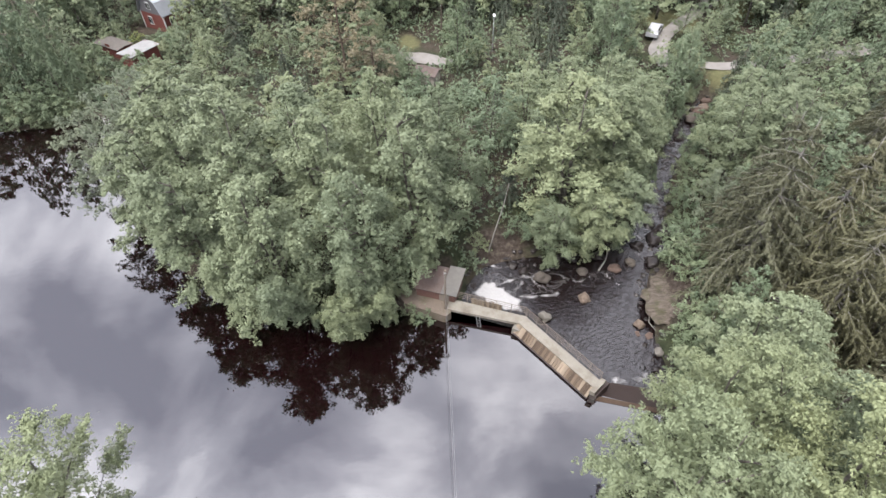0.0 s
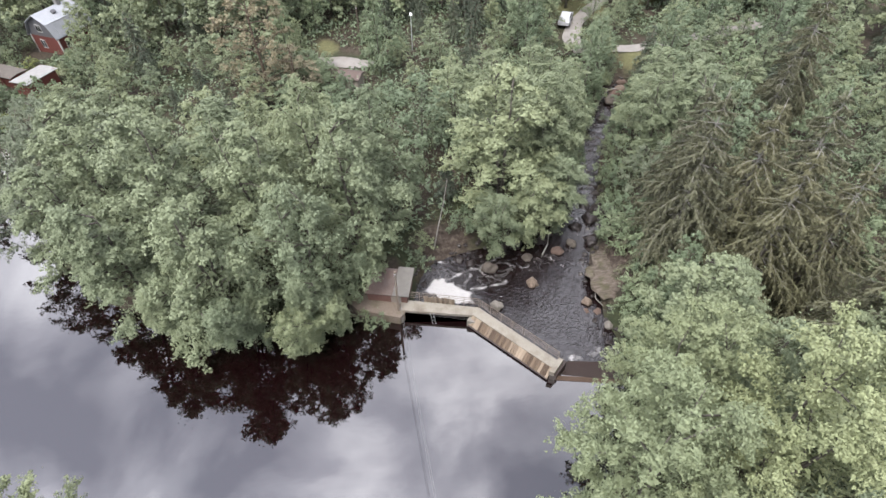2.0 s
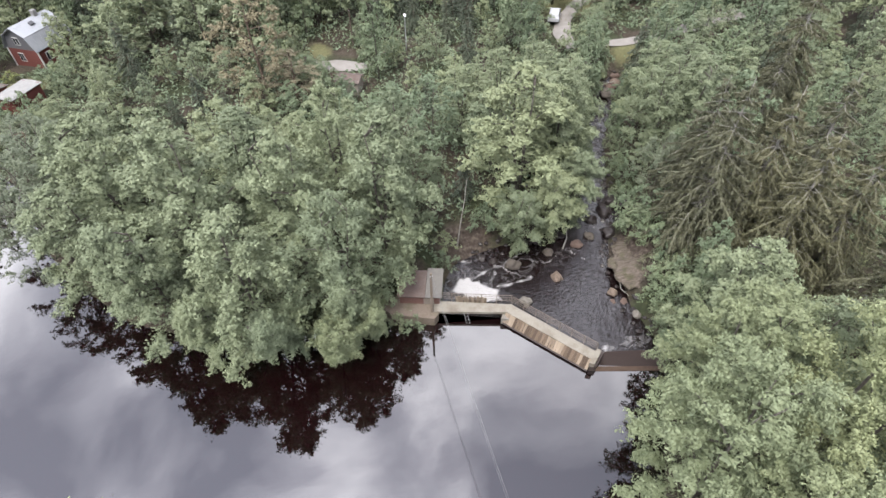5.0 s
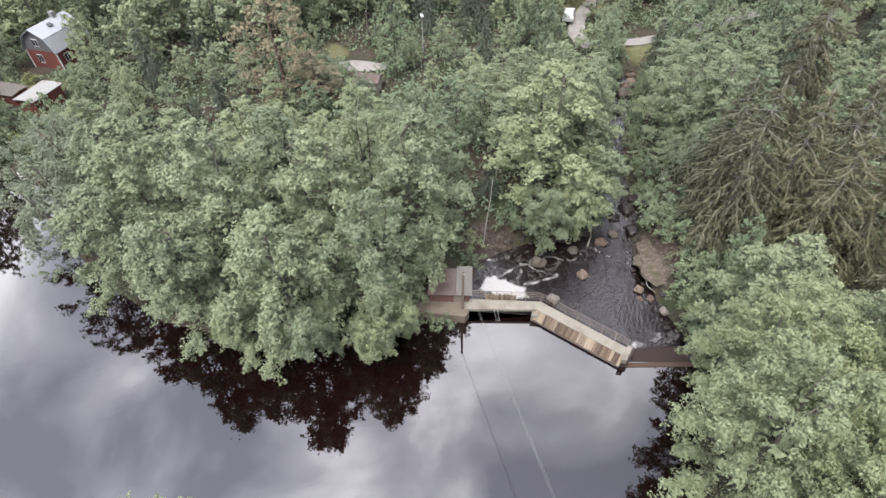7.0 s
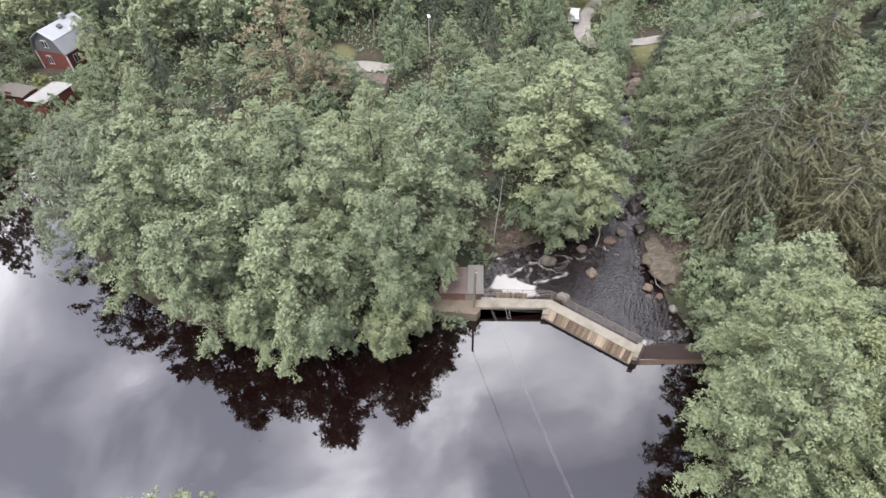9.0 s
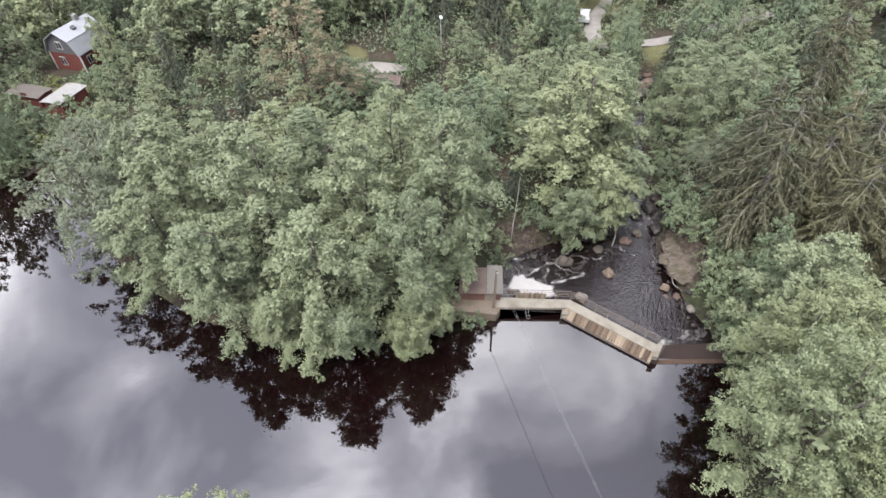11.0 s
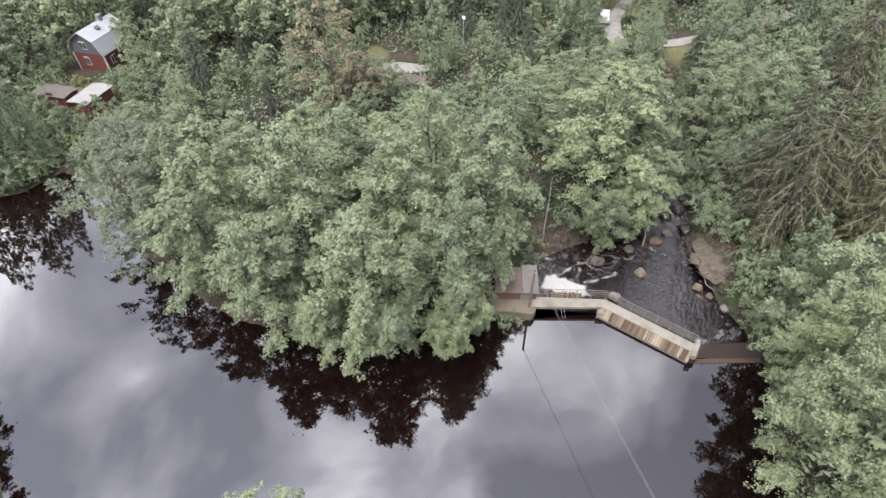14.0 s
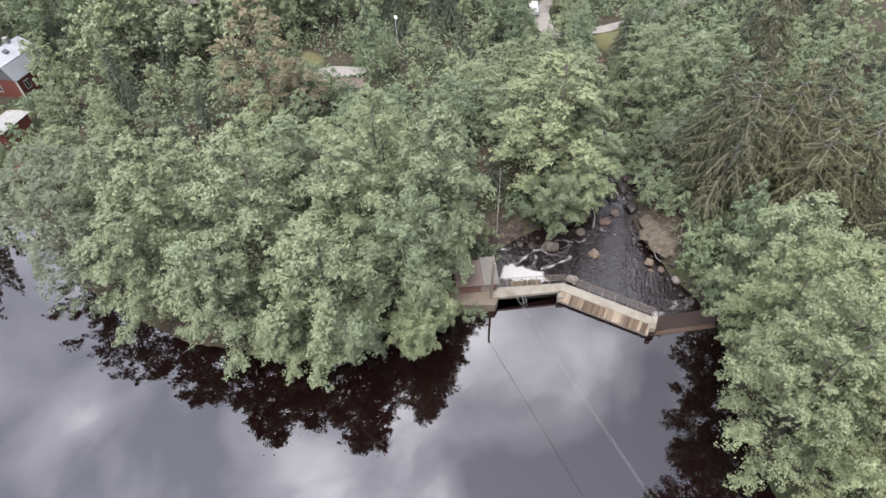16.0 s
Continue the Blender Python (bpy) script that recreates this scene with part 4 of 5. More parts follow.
def conic(u):
    return max(0.06, 1.05 * (1 - u) ** 0.75 * min(1, 0.35 + u * 3.2))


def domed(u):
    return max(0.06, math.sqrt(max(0, 1 - (max(u - 0.35, 0) / 0.66) ** 2)) * min(1, 0.55 + u * 1.4))


def crest(u):
    return max(0.05, (1 - min(max(u, 0), 1) ** 2.3) ** 0.8 * min(1.0, 0.55 + 1.5 * u))


def broom(u):
    return max(0.08, min(1.0, 0.35 + 1.0 * u) * (1 if u < 0.7 else math.sqrt(max(0, 1 - ((u - 0.7) / 0.31) ** 2))))


PROTO = {}
FAR_AWAY = Matrix.Translation((0, 0, -500))
for i in range(5):
    PROTO["alder", i] = make_tree("alder_tree", 11 + i, 14.0, 4.0, 34, 460, 22000, 0.100, [crest, ovate, crest, conic, crest][i], "leaf", "bark", "leafy grey-green alder tree", "tree", low=0.16, fork=2, shown=18, droop=0.8, fill=1.4)
for i in range(3):
    PROTO["grove", i] = make_tree("alder_tree", 21 + i, 14.0, 4.0, 28, 320, 13500, 0.118, [crest, ovate, crest][i], "leaf", "bark", "leafy grey-green alder among other trees", "tree", low=0.16, fork=2, shown=8, droop=0.8, fill=1.4)
for i in range(2):
    PROTO["ash", i] = make_tree("ash_tree", 31 + i, 14.0, 4.2, 56, 1050, 50000, 0.075, [domed, domed][i], "leaf_light", "bark", "light green leafy tree beside the weir", "tree", low=0.14, fork=2, shown=12, spray=0.20, fill=1.2)
for i in range(4):
    PROTO["far", i] = make_tree("birch_tree", 41 + i, 12.0, 3.4, 24, 180, 4100, 0.168, [crest, conic, crest, ovate][i], "leaf", "bark", "grey-green birch in the forest", "tree", shown=5, spray=0.30)
for i in range(3):
    PROTO["wood", i] = make_tree("birch_tree", 141 + i, 12.0, 3.4, 20, 120, 2500, 0.22, [crest, conic, ovate][i], "leaf", "bark", "grey-green birch in the dense forest", "tree", shown=3, spray=0.34)
for i in range(2):
    PROTO["dark", i] = make_tree("bird_cherry_tree", 51 + i, 10.0, 3.4, 24, 190, 4100, 0.162, [crest, ovate][i], "leaf_dark", "bark", "dark green broadleaf tree", "tree", shown=5, spray=0.30)
for i in range(2):
    PROTO["pale", i] = make_tree("willow_tree", 61 + i, 10.0, 3.8, 26, 260, 12000, 0.092, [broom, domed][i], "leaf_pale", "bark", "pale grey-green willow with bare limbs", "tree", fork=3, shown=20, spray=0.26, fill=0.4, inner=300)
PROTO["dry", 0] = make_tree("larch_tree", 71, 14.0, 3.0, 34, 300, 8000, 0.11, ovate, "leaf_dry", "bark_spruce", "brownish half-dry tree with thin foliage", "tree", shown=24, spray=0.26, rise=(5, 25), inner=150)
for i in range(2):
    PROTO["shrub", i] = make_tree("shrub", 81 + i, 2.6, 2.0, 14, 80, 1800, 0.10, domed, ["leaf", "leaf_dark"][i], "bark", "low leafy shrub on the bank", "shrub", low=0.10, fork=3, shown=6, spray=0.34, inner=120)
PROTO["yellow", 0] = make_tree("shrub", 91, 2.4, 1.8, 13, 80, 2400, 0.08, domed, "leaf_yellow", "bark", "low yellow-green garden shrub", "shrub", low=0.10, fork=3, shown=6, spray=0.34, inner=120)


def make_spruce(name, seed, height, radius, whorls, per, dense, size, material, wood, label, sides=9):
    """A spruce: trunk, long drooping boughs with side branches, and needle sprays that hang from both like a fringe."""
    rng = np.random.RandomState(seed)
    root = thing(name, label, "tree")
    bm = bmesh.new()
    tube(bm, [(0, 0, -0.4), (0.05, 0, height * 0.5), (0, 0, height)], [height * 0.013, height * 0.008, 0.02], 7)
    allq = []
    down = np.array([0, 0, -1.0])

    def fringe(line, count, length):
        """Hanging sprays and a short brush of needles along a polyline."""
        count = max(3, int(count))
        t = np.linspace(0, 1, len(line))
        g = rng.rand(count)
        p = np.stack([np.interp(g, t, line[:, j]) for j in range(3)], 1)
        way = unit(line[-1] - line[0])
        d = unit(down * rng.uniform(0.25, 1.0, (count, 1)) + way * rng.uniform(0.1, 0.7, (count, 1)) + rng.normal(scale=0.34, size=(count, 3)))
        cross = unit(np.cross(d, rng.normal(size=(count, 3))))
        ln = length * rng.uniform(0.5, 1.25, (count, 1)) * (1.1 - 0.45 * g[:, None])
        wd = size * rng.uniform(0.20, 0.40, (count, 1))
        allq.append(np.stack([p - cross * wd * 0.6, p + cross * wd * 0.6 + d * ln * 0.3, p + d * ln], 1))
        c = max(2, int(count * 0.7))
        g = rng.rand(c)
        p = np.stack([np.interp(g, t, line[:, j]) for j in range(3)], 1) + np.array([0, 0, 0.012])
        d = unit(way + np.cross(way, down) * rng.normal(scale=0.8, size=(c, 1)) + rng.normal(scale=0.12, size=(c, 3)))
        cross = unit(np.cross(d, np.array([0, 0, 1.0]) + 0.2 * rng.normal(size=(c, 3))))
        ln, wd = size * rng.uniform(0.6, 1.1, (c, 1)), size * rng.uniform(0.18, 0.30, (c, 1))
        allq.append(np.stack([p - cross * wd, p + cross * wd, p + d * ln], 1))

    for w in range(whorls):
        u = (w + rng.uniform(0.2, 0.8)) / whorls
        z0 = height * (0.10 + 0.89 * u)
        reach = radius * min(1.0, ((1 - u) * 1.25) ** 0.85 + 0.05)
        n = per if u < 0.8 else max(4, per - 2)
        for b in range(n):
            a = 2 * math.pi * (b + rng.uniform(-0.30, 0.30)) / n + w * 0.9
            L = reach * rng.uniform(0.7, 1.18)
            t = np.linspace(0.04, 1, 7)
            drop = L * (0.30 + 0.70 * (1 - u)) * rng.uniform(0.8, 1.2)
            bend = 0.25 * rng.normal()
            px, py = np.cos(a + bend * t) * L * t, np.sin(a + bend * t) * L * t
            pz = z0 + rng.uniform(-0.3, 0.3) + L * 0.14 * t - drop * t ** 1.45 + 0.36 * L * np.maximum(t - 0.66, 0)
            pts = np.stack([px, py, pz], 1)
            if L > 0.6:
                tube(bm, [tuple(p) for p in pts[::2]], [0.050, 0.040, 0.028, 0.012], 4)
            fringe(pts[1:], dense * L * 1.6, size * 2.5)
            k = max(3, int(sides * (0.35 + 0.65 * L / radius)))
            for j in range(k):
                s = 0.20 + 0.76 * (j + rng.uniform(-0.5, 0.5)) / k
                sgn = -1.0 if j % 2 else 1.0
                foot = np.array([np.interp(s, t, pts[:, q]) for q in range(3)])
                span = (0.22 * L * math.sin(math.pi * min(max(s * 0.84 + 0.12, 0.05), 0.97)) ** 0.8 + 0.12) * rng.uniform(0.65, 1.25)
                h = a + bend * s + sgn * rng.uniform(0.45, 1.2)
                out = np.array([math.cos(h), math.sin(h), 0.0])
                line = np.stack([foot, foot + out * span * 0.55 + down * span * 0.12, foot + out * span * 0.85 + down * span * rng.uniform(0.7, 1.6)])
                if span > 0.45 and dense > 8:
                    tube(bm, [tuple(p) for p in line], [0.018, 0.013, 0.005], 3)
                fringe(line, dense * span * 1.2, size * 2.2)
    part("crown", loose_mesh("crown", np.concatenate(allq), material), material, root)
    part("trunk", bm, wood, root, smooth=True)
    return root


PROTO["spruce", 0] = make_spruce("spruce_tree", 101, 17.0, 4.4, 15, 7, 30, 0.21, "needle", "bark_pale", "tall olive-grey spruce with drooping branches")
PROTO["spruce", 1] = make_spruce("spruce_tree", 102, 16.0, 4.2, 14, 7, 30, 0.21, "needle", "bark_pale", "tall olive-grey spruce with drooping branches")
PROTO["fir", 0] = make_spruce("spruce_tree", 103, 14.0, 3.2, 13, 6, 6, 0.42, "needle_dark", "bark_spruce", "dark green spruce of the dense forest", 5)

for ob in PROTO.values():
    ob.matrix_basis = FAR_AWAY
used = set()


def zg(x, y):
    return float(ground_height(np.array([float(x)]), np.array([float(y)]))[0])


def plant(kind, x, y, h, r=None, lean=(0, 0), turn=None, group="", label=""):
    """Set a copy of a tree so that it has the height h and crown radius r."""
    if kind == "alder" and (y > 44.5 or x < -28):
        kind = "grove"
    k = sum(1 for q in PROTO if q[0] == kind)
    i = int(abs(math.sin(x * 12.9898 + y * 78.233) * 43758.5453)) % k
    src = PROTO[kind, i]
    H0, R0 = {"alder": (14, 4), "grove": (14, 4), "ash": (14, 4.2), "far": (12, 3.4), "wood": (12, 3.4), "dark": (10, 3.4), "pale": (10, 3.8), "dry": (14, 3), "shrub": (2.6, 2), "yellow": (2.4, 1.8), "fir": (14, 3.2),
              "spruce": ((17, 4.4), (16, 4.2))[i] if kind == "spruce" else None}[kind]
    r = r if r else h * R0 / H0
    t = turn if turn is not None else (x * 3.1 + y * 1.7) % 6.28
    m = (Matrix.Translation((x, y, zg(x, y))) @ Matrix.Rotation(radians(lean[0]), 4, "X") @ Matrix.Rotation(radians(lean[1]), 4, "Y")
         @ Matrix.Rotation(t, 4, "Z") @ Matrix.Diagonal((r / R0, r / R0, h / H0, 1)))
    if (kind, i) in used:
        ob = copy_thing(src, m)
    else:
        used.add((kind, i))
        src.matrix_basis = m
        ob = src
    return tagged(ob, label, "", group)


# alders on the point between pond and stream: x, y, height, crown radius, lean towards the water
POINT_TREES = [
    (-6.6, 30.2, 14.4, 3.6, 9, 1), (-13.2, 30.2, 15.2, 4.7, 12, 0), (-20.0, 32.4, 13.2, 4.4, 10, -3), (-24.8, 37.6, 11.2, 3.6, 6, -4),
    (-6.2, 29.4, 10.6, 2.5, 27, -2), (-7.0, 29.0, 8.4, 2.2, 42, -3), (-5.2, 29.0, 7.2, 2.0, 34, 4), (-7.5, 29.1, 6.8, 2.0, 56, -2), (-11.4, 29.2, 11.2, 2.7, 34, -3), (-16.8, 30.3, 8.6, 2.8, 22, -2),
    (-2.3, 34.0, 15.6, 4.0, 2, 2), (-9.2, 34.4, 16.8, 4.6, 3, 0), (-16.4, 36.2, 15.6, 4.6, 3, -1), (-22.4, 41.0, 13.6, 4.3, 1, -3),
    (-5.4, 39.6, 15.6, 4.3, 0, 0), (-0.2, 39.4, 13.2, 3.0, 0, 0), (-12.2, 40.8, 15.8, 4.5, 0, 0), (-18.6, 44.4, 14.6, 4.4, 0, 0), (-26.8, 46.8, 11.0, 3.9, 0, -5),
    (-1.8, 44.6, 13.6, 4.2, 0, 0), (-8.4, 45.8, 14.0, 4.3, 0, 0), (-14.8, 48.4, 13.2, 4.2, 0, 0), (-21.4, 50.4, 11.8, 4.1, 0, 0),
    (-4.8, 50.4, 12.0, 3.9, 0, 0), (-10.8, 52.2, 11.4, 3.9, 0, 0), (-17.4, 54.0, 10.4, 3.7, 0, 0), (-25.4, 53.0, 10.2, 3.6, 0, 0)]
for x, y, h, rad, lx, ly in POINT_TREES:
    plant("alder", x, y, min(h, 14.8 - max(y - 39, 0) * 0.50), rad * (1.0 if y < 44 else 0.88), (lx, ly), group="alders on the wooded point")
for x, y, h, rad in ((-28.8, 41.0, 9.6, 3.4), (-31.6, 45.2, 9.2, 3.7), (-32.8, 49.6, 9.0, 3.7), (-32.6, 54.2, 8.6, 3.6), (-29.0, 54.0, 8.0, 3.4)):
    plant("pale", x, y, h, rad, (4, -10), group="willows on the wooded point")
# broadleaf trees behind the pool and along the stream
for x, y, h, rad, kind in ((11.4, 39.2, 13.8, 4.9, "alder"), (15.8, 41.4, 12.8, 4.0, "alder"), (10.6, 45.4, 13.6, 4.0, "alder"), (15.4, 47.2, 14.2, 4.2, "alder"), (17.8, 43.4, 11.5, 3.2, "alder"), (19.8, 48.2, 12.0, 3.3, "alder"),
                           (5.2, 48.6, 9.6, 3.0, "dark"), (9.4, 51.8, 11.6, 3.4, "alder"), (14.4, 53.6, 12.2, 3.4, "alder"), (18.6, 53.4, 12.6, 3.4, "alder"), (22.8, 53.4, 11.0, 3.2, "alder"), (27.0, 58.2, 9.4, 2.3, "dark"),
                           (22.4, 59.2, 8.6, 3.0, "alder"), (30.4, 63.0, 8.4, 2.3, "dark")):
    plant(kind, x, y, h, rad, group="trees behind the pool")
for x, y, h, rad, lx in ((9.8, 36.3, 8.2, 2.6, 24), (13.0, 36.9, 8.4, 2.8, 22), (16.6, 38.8, 7.4, 2.6, 16), (-1.8, 32.6, 5.6, 1.9, 14)):
    plant("alder", x, y, h, rad, (lx, 0), group="trees behind the pool")
for x, y, h, rad, kind in ((25.8, 41.4, 9.2, 2.7, "alder"), (28.8, 47.4, 10.2, 3.2, "alder"), (32.4, 51.6, 10.4, 3.3, "alder"), (30.6, 42.6, 11.6, 3.6, "alder"), (36.6, 48.0, 11.4, 3.6, "alder"), (34.0, 40.0, 10.4, 3.4, "dark"),
                           (25.4, 37.4, 6.6, 2.6, "pale"), (28.2, 38.4, 7.6, 2.6, "dark"), (37.4, 54.0, 9.6, 3.2, "alder"), (34.2, 55.4, 9.6, 3.0, "alder"), (35.6, 60.2, 8.6, 1.9, "fir"), (38.8, 60.6, 9.4, 3.0, "dark"), (40.6, 65.4, 8.0, 2.6, "far"), (43.4, 60.8, 10.0, 3.2, "far"), (28.2, 43.6, 10.4, 3.2, "alder"),
                           (42.4, 50.0, 10.5, 3.4, "alder"), (44.0, 39.0, 10.0, 3.6, "dark"), (22.4, 34.6, 3.4, 2.0, "shrub"), (21.0, 33.0, 2.6, 1.7, "shrub")):
    plant(kind, x, y, h, rad, group="trees across the stream")
# old spruces above the pool
for x, y, h, rad in ((23.0, 28.5, 17.2, 4.3), (27.8, 28.6, 15.8, 4.2), (25.6, 33.4, 14.4, 3.8), (27.8, 24.3, 15.0, 4.0), (31.2, 16.4, 15.5, 4.8), (33.6, 29.6, 15.6, 4.2), (32.0, 23.6, 13.5, 3.8), (43.4, 45.0, 17.4, 3.7), (40.4, 42.8, 11.6, 2.7)):
    plant("spruce", x, y, h, rad, group="old spruces by the pool")
# trees on the near side of the weir
# two dark-leaved ones by the pool stand in for shaded gaps in the foliage
for x, y, h, rad, kind in ((11.9, 9.4, 16.2, 4.6, "ash"), (15.4, 14.0, 14.0, 3.8, "ash"), (18.2, 17.8, 12.4, 3.5, "alder"), (19.4, 21.2, 9.2, 2.6, "dark"), (17.8, 8.6, 15.4, 4.2, "ash"), (21.6, 19.8, 9.6, 3.2, "alder"),
                           (19.8, 13.2, 11.6, 3.2, "alder"), (20.8, 23.6, 9.4, 2.7, "dark"), (12.6, 3.6, 14.6, 4.5, "ash"), (19.2, 3.6, 14.0, 4.2, "alder"), (24.2, 7.0, 10.6, 3.6, "alder"),
                           (18.6, 21.4, 4.6, 2.0, "shrub"), (17.9, 18.6, 4.2, 2.1, "shrub"), (24.4, 22.2, 6.6, 2.4, "dark"), (29.0, 14.0, 11.0, 3.8, "alder")):
    plant(kind, x, y, h, rad, (0, -5) if x < 15 else (0, 0), group="trees by the weir")
# near and far shores of the left bay
for x, y, h, rad, kind in ((-20.4, 10.0, 12.4, 4.6, "ash"), (-25.4, 8.4, 12.6, 3.8, "alder"), (-32.5, 10.5, 12.5, 3.8, "alder"), (-43.5, 24.5, 12.0, 3.6, "alder"), (-47.0, 31.5, 12.0, 3.8, "alder"),
                           (-49.5, 60.5, 15.0, 3.8, "dark"), (-54.5, 60.2, 16.0, 4.0, "dark"), (-59.5, 59.0, 15.0, 4.0, "alder"), (-47.4, 64.2, 11.5, 3.0, "dark"), (-45.8, 60.6, 12.5, 2.8, "dark"), (-43.6, 61.6, 8.0, 2.3, "dark"), (-52.4, 63.6, 16.0, 4.0, "dark"), (-51.5, 66.0, 11.0, 3.4, "alder"), (-57.5, 66.0, 12.0, 3.6, "alder"),
                           (-63.5, 62.0, 12.0, 3.8, "alder"), (-52.6, 58.2, 5.0, 2.4, "dark"), (-50.0, 58.6, 4.4, 2.2, "dark"), (-47.8, 59.2, 4.6, 2.2, "dark"), (-45.6, 59.6, 3.6, 1.9, "dark"), (-55.6, 58.0, 5.4, 2.6, "dark"), (-36.0, 58.5, 5.5, 2.4, "pale"), (-33.4, 57.0, 8.0, 3.0, "alder"), (-34.2, 63.5, 7.5, 2.8, "alder"), (-29.0, 60.0, 8.6, 3.2, "alder")):
    plant(kind, x, y, h, rad, group="trees round the bay")
for x, y, h, kind in ((-37.2, 83.5, 7.5, "far"), (-36.6, 78.0, 6.5, "far"), (-47.6, 84.0, 7.0, "far"), (-49.5, 80.0, 8.0, "far"), (-36.6, 71.5, 6.0, "far"), (-37.4, 67.0, 5.5, "far"), (-38.4, 86.5, 8.0, "far"), (-39.8, 69.0, 2.6, "shrub"), (-47.5, 79.5, 3.0, "shrub"), (-44.6, 79.6, 1.4, "yellow"), (-39.6, 79.6, 1.4, "shrub"), (-38.6, 76.4, 2.4, "shrub"), (-43.4, 68.4, 2.2, "shrub"), (-46.2, 70.4, 2.8, "shrub"), (-41.2, 66.4, 1.8, "shrub"), (-42.4, 64.6, 2.0, "yellow"), (-44.0, 62.5, 2.4, "shrub"), (-41.5, 62.8, 1.9, "yellow"), (-45.8, 61.0, 2.0, "shrub"), (-39.2, 61.5, 2.6, "shrub"), (-38.6, 66.5, 2.4, "shrub"), (-46.5, 67.0, 2.6, "shrub"), (-45.5, 77.5, 1.8, "yellow"),
                      (-2.6, 27.9, 1.4, "shrub"), (-1.6, 27.4, 1.1, "shrub"), (-4.6, 29.9, 2.2, "shrub"), (3.2, 35.6, 1.8, "shrub"), (9.6, 36.4, 2.0, "shrub"), (12.4, 37.4, 1.9, "shrub"), (20.6, 31.8, 1.8, "shrub"),
                      (20.0, 26.4, 2.4, "shrub"), (18.7, 25.0, 1.9, "shrub"), (18.3, 23.6, 1.7, "shrub"), (17.9, 21.2, 1.5, "shrub"), (-47.4, 58.9, 2.2, "shrub"), (-44.6, 61.2, 1.9, "shrub"), (-38.2, 58.2, 2.4, "shrub"), (-41.6, 60.6, 1.5, "shrub"), (-50.2, 58.6, 2.6, "shrub"), (-48.6, 57.8, 2.0, "shrub"), (-46.9, 58.6, 1.9, "shrub"), (-45.2, 59.6, 1.8, "shrub"), (-50.6, 57.5, 2.1, "shrub"), (-52.6, 57.4, 2.2, "shrub"), (-43.9, 60.8, 1.6, "shrub"), (-54.8, 57.0, 2.2, "shrub"), (31.6, 66.2, 3.6, "shrub"), (33.4, 66.4, 2.2, "shrub"), (-48.0, 72.0, 3.0, "shrub"), (-35.0, 80.5, 7.5, "far"), (-33.4, 76.0, 7.5, "far"), (-49.4, 68.6, 3.2, "shrub"), (-44.4, 66.4, 2.6, "shrub"), (-34.5, 85.0, 8.0, "far"), (-47.0, 64.6, 2.4, "yellow"), (30.0, 67.0, 4.0, "shrub"), (18.2, 22.2, 1.8, "shrub"), (20.6, 33.8, 2.2, "shrub"), (19.6, 24.6, 2.6, "shrub"), (18.6, 22.6, 1.9, "shrub"), (22.0, 30.0, 2.6, "shrub"), (21.6, 28.2, 2.4, "shrub"), (22.0, 26.0, 3.0, "shrub"), (2.4, 33.8, 1.5, "shrub"), (7.2, 37.0, 1.8, "shrub"), (-4.2, 31.4, 2.0, "shrub"), (-2.6, 33.2, 2.2, "shrub")):
    plant(kind, x, y, h, None, group="shrubs on the banks")
for i, (x, y, w) in enumerate(smooth_path(STREAM, 22)):
    for sd in (-1, 1):
        if i > 0:
            plant("shrub", x + sd * (w + 0.8 + 0.4 * math.sin(i * 2.3 + sd)), y - sd * 0.9 + 0.4 * math.sin(i * 3.1), 1.9 + 0.6 * math.sin(i * 1.9 + sd), 1.25, group="shrubs along the stream")
plant("dry", -11.6, 64.0, 14.6, 3.6)
plant("dry", -8.2, 63.0, 7.0, 2.2)
for x, y, h in ((14.2, 66.4, 12.0), (-16.0, 61.0, 7.5), (-19.5, 65.0, 8.5), (4.4, 78.8, 11.5), (9.6, 78.4, 12.5), (13.6, 75.0, 11.5), (8.6, 84.0, 13.5), (17.4, 78.0, 12.0), (17.0, 84.0, 13.0), (-1.5, 92.0, 13.0), (48.5, 52.0, 14.0), (-22.0, 62.0, 7.0)):
    plant("fir", x, y, h, None, group="dark spruces of the forest")
for x, y, h, rad, kind in ((2.4, 66.8, 11.6, 3.5, "dark"), (-7.2, 68.6, 12.0, 2.4, "far"), (-5.6, 81.5, 10.0, 3.0, "dark"), (1.6, 77.0, 8.0, 2.2, "far"), (5.2, 71.0, 6.0, 2.2, "dark"), (-9.6, 74.0, 9.0, 2.8, "dark"), (-5.6, 66.0, 5.0, 2.2, "dark"), (-8.8, 60.0, 5.4, 3.0, "dark"), (6.0, 62.5, 7.0, 2.6, "far"), (10.5, 68.0, 9.0, 2.6, "far"), (11.0, 61.5, 8.5, 2.8, "far"), (22.8, 66.6, 10.5, 2.8, "dark"), (33.0, 68.0, 9.0, 2.0, "far"),
                           (-4.6, 71.0, 4.0, 1.4, "far"), (-8.4, 71.5, 8.0, 2.6, "far"), (-9.4, 77.5, 9.0, 2.8, "far"), (5.0, 69.5, 7.0, 2.2, "far"), (-6.6, 67.0, 5.0, 2.0, "dark"), (1.6, 73.0, 4.5, 1.5, "far"), (-30.0, 68.5, 9.5, 3.0, "far"), (-25.0, 66.0, 9.0, 3.0, "far"), (-20.0, 71.0, 11.0, 3.2, "far"), (-35.0, 73.0, 9.0, 3.0, "far")):
    plant(kind, x, y, h, rad, group="trees of the forest edge")
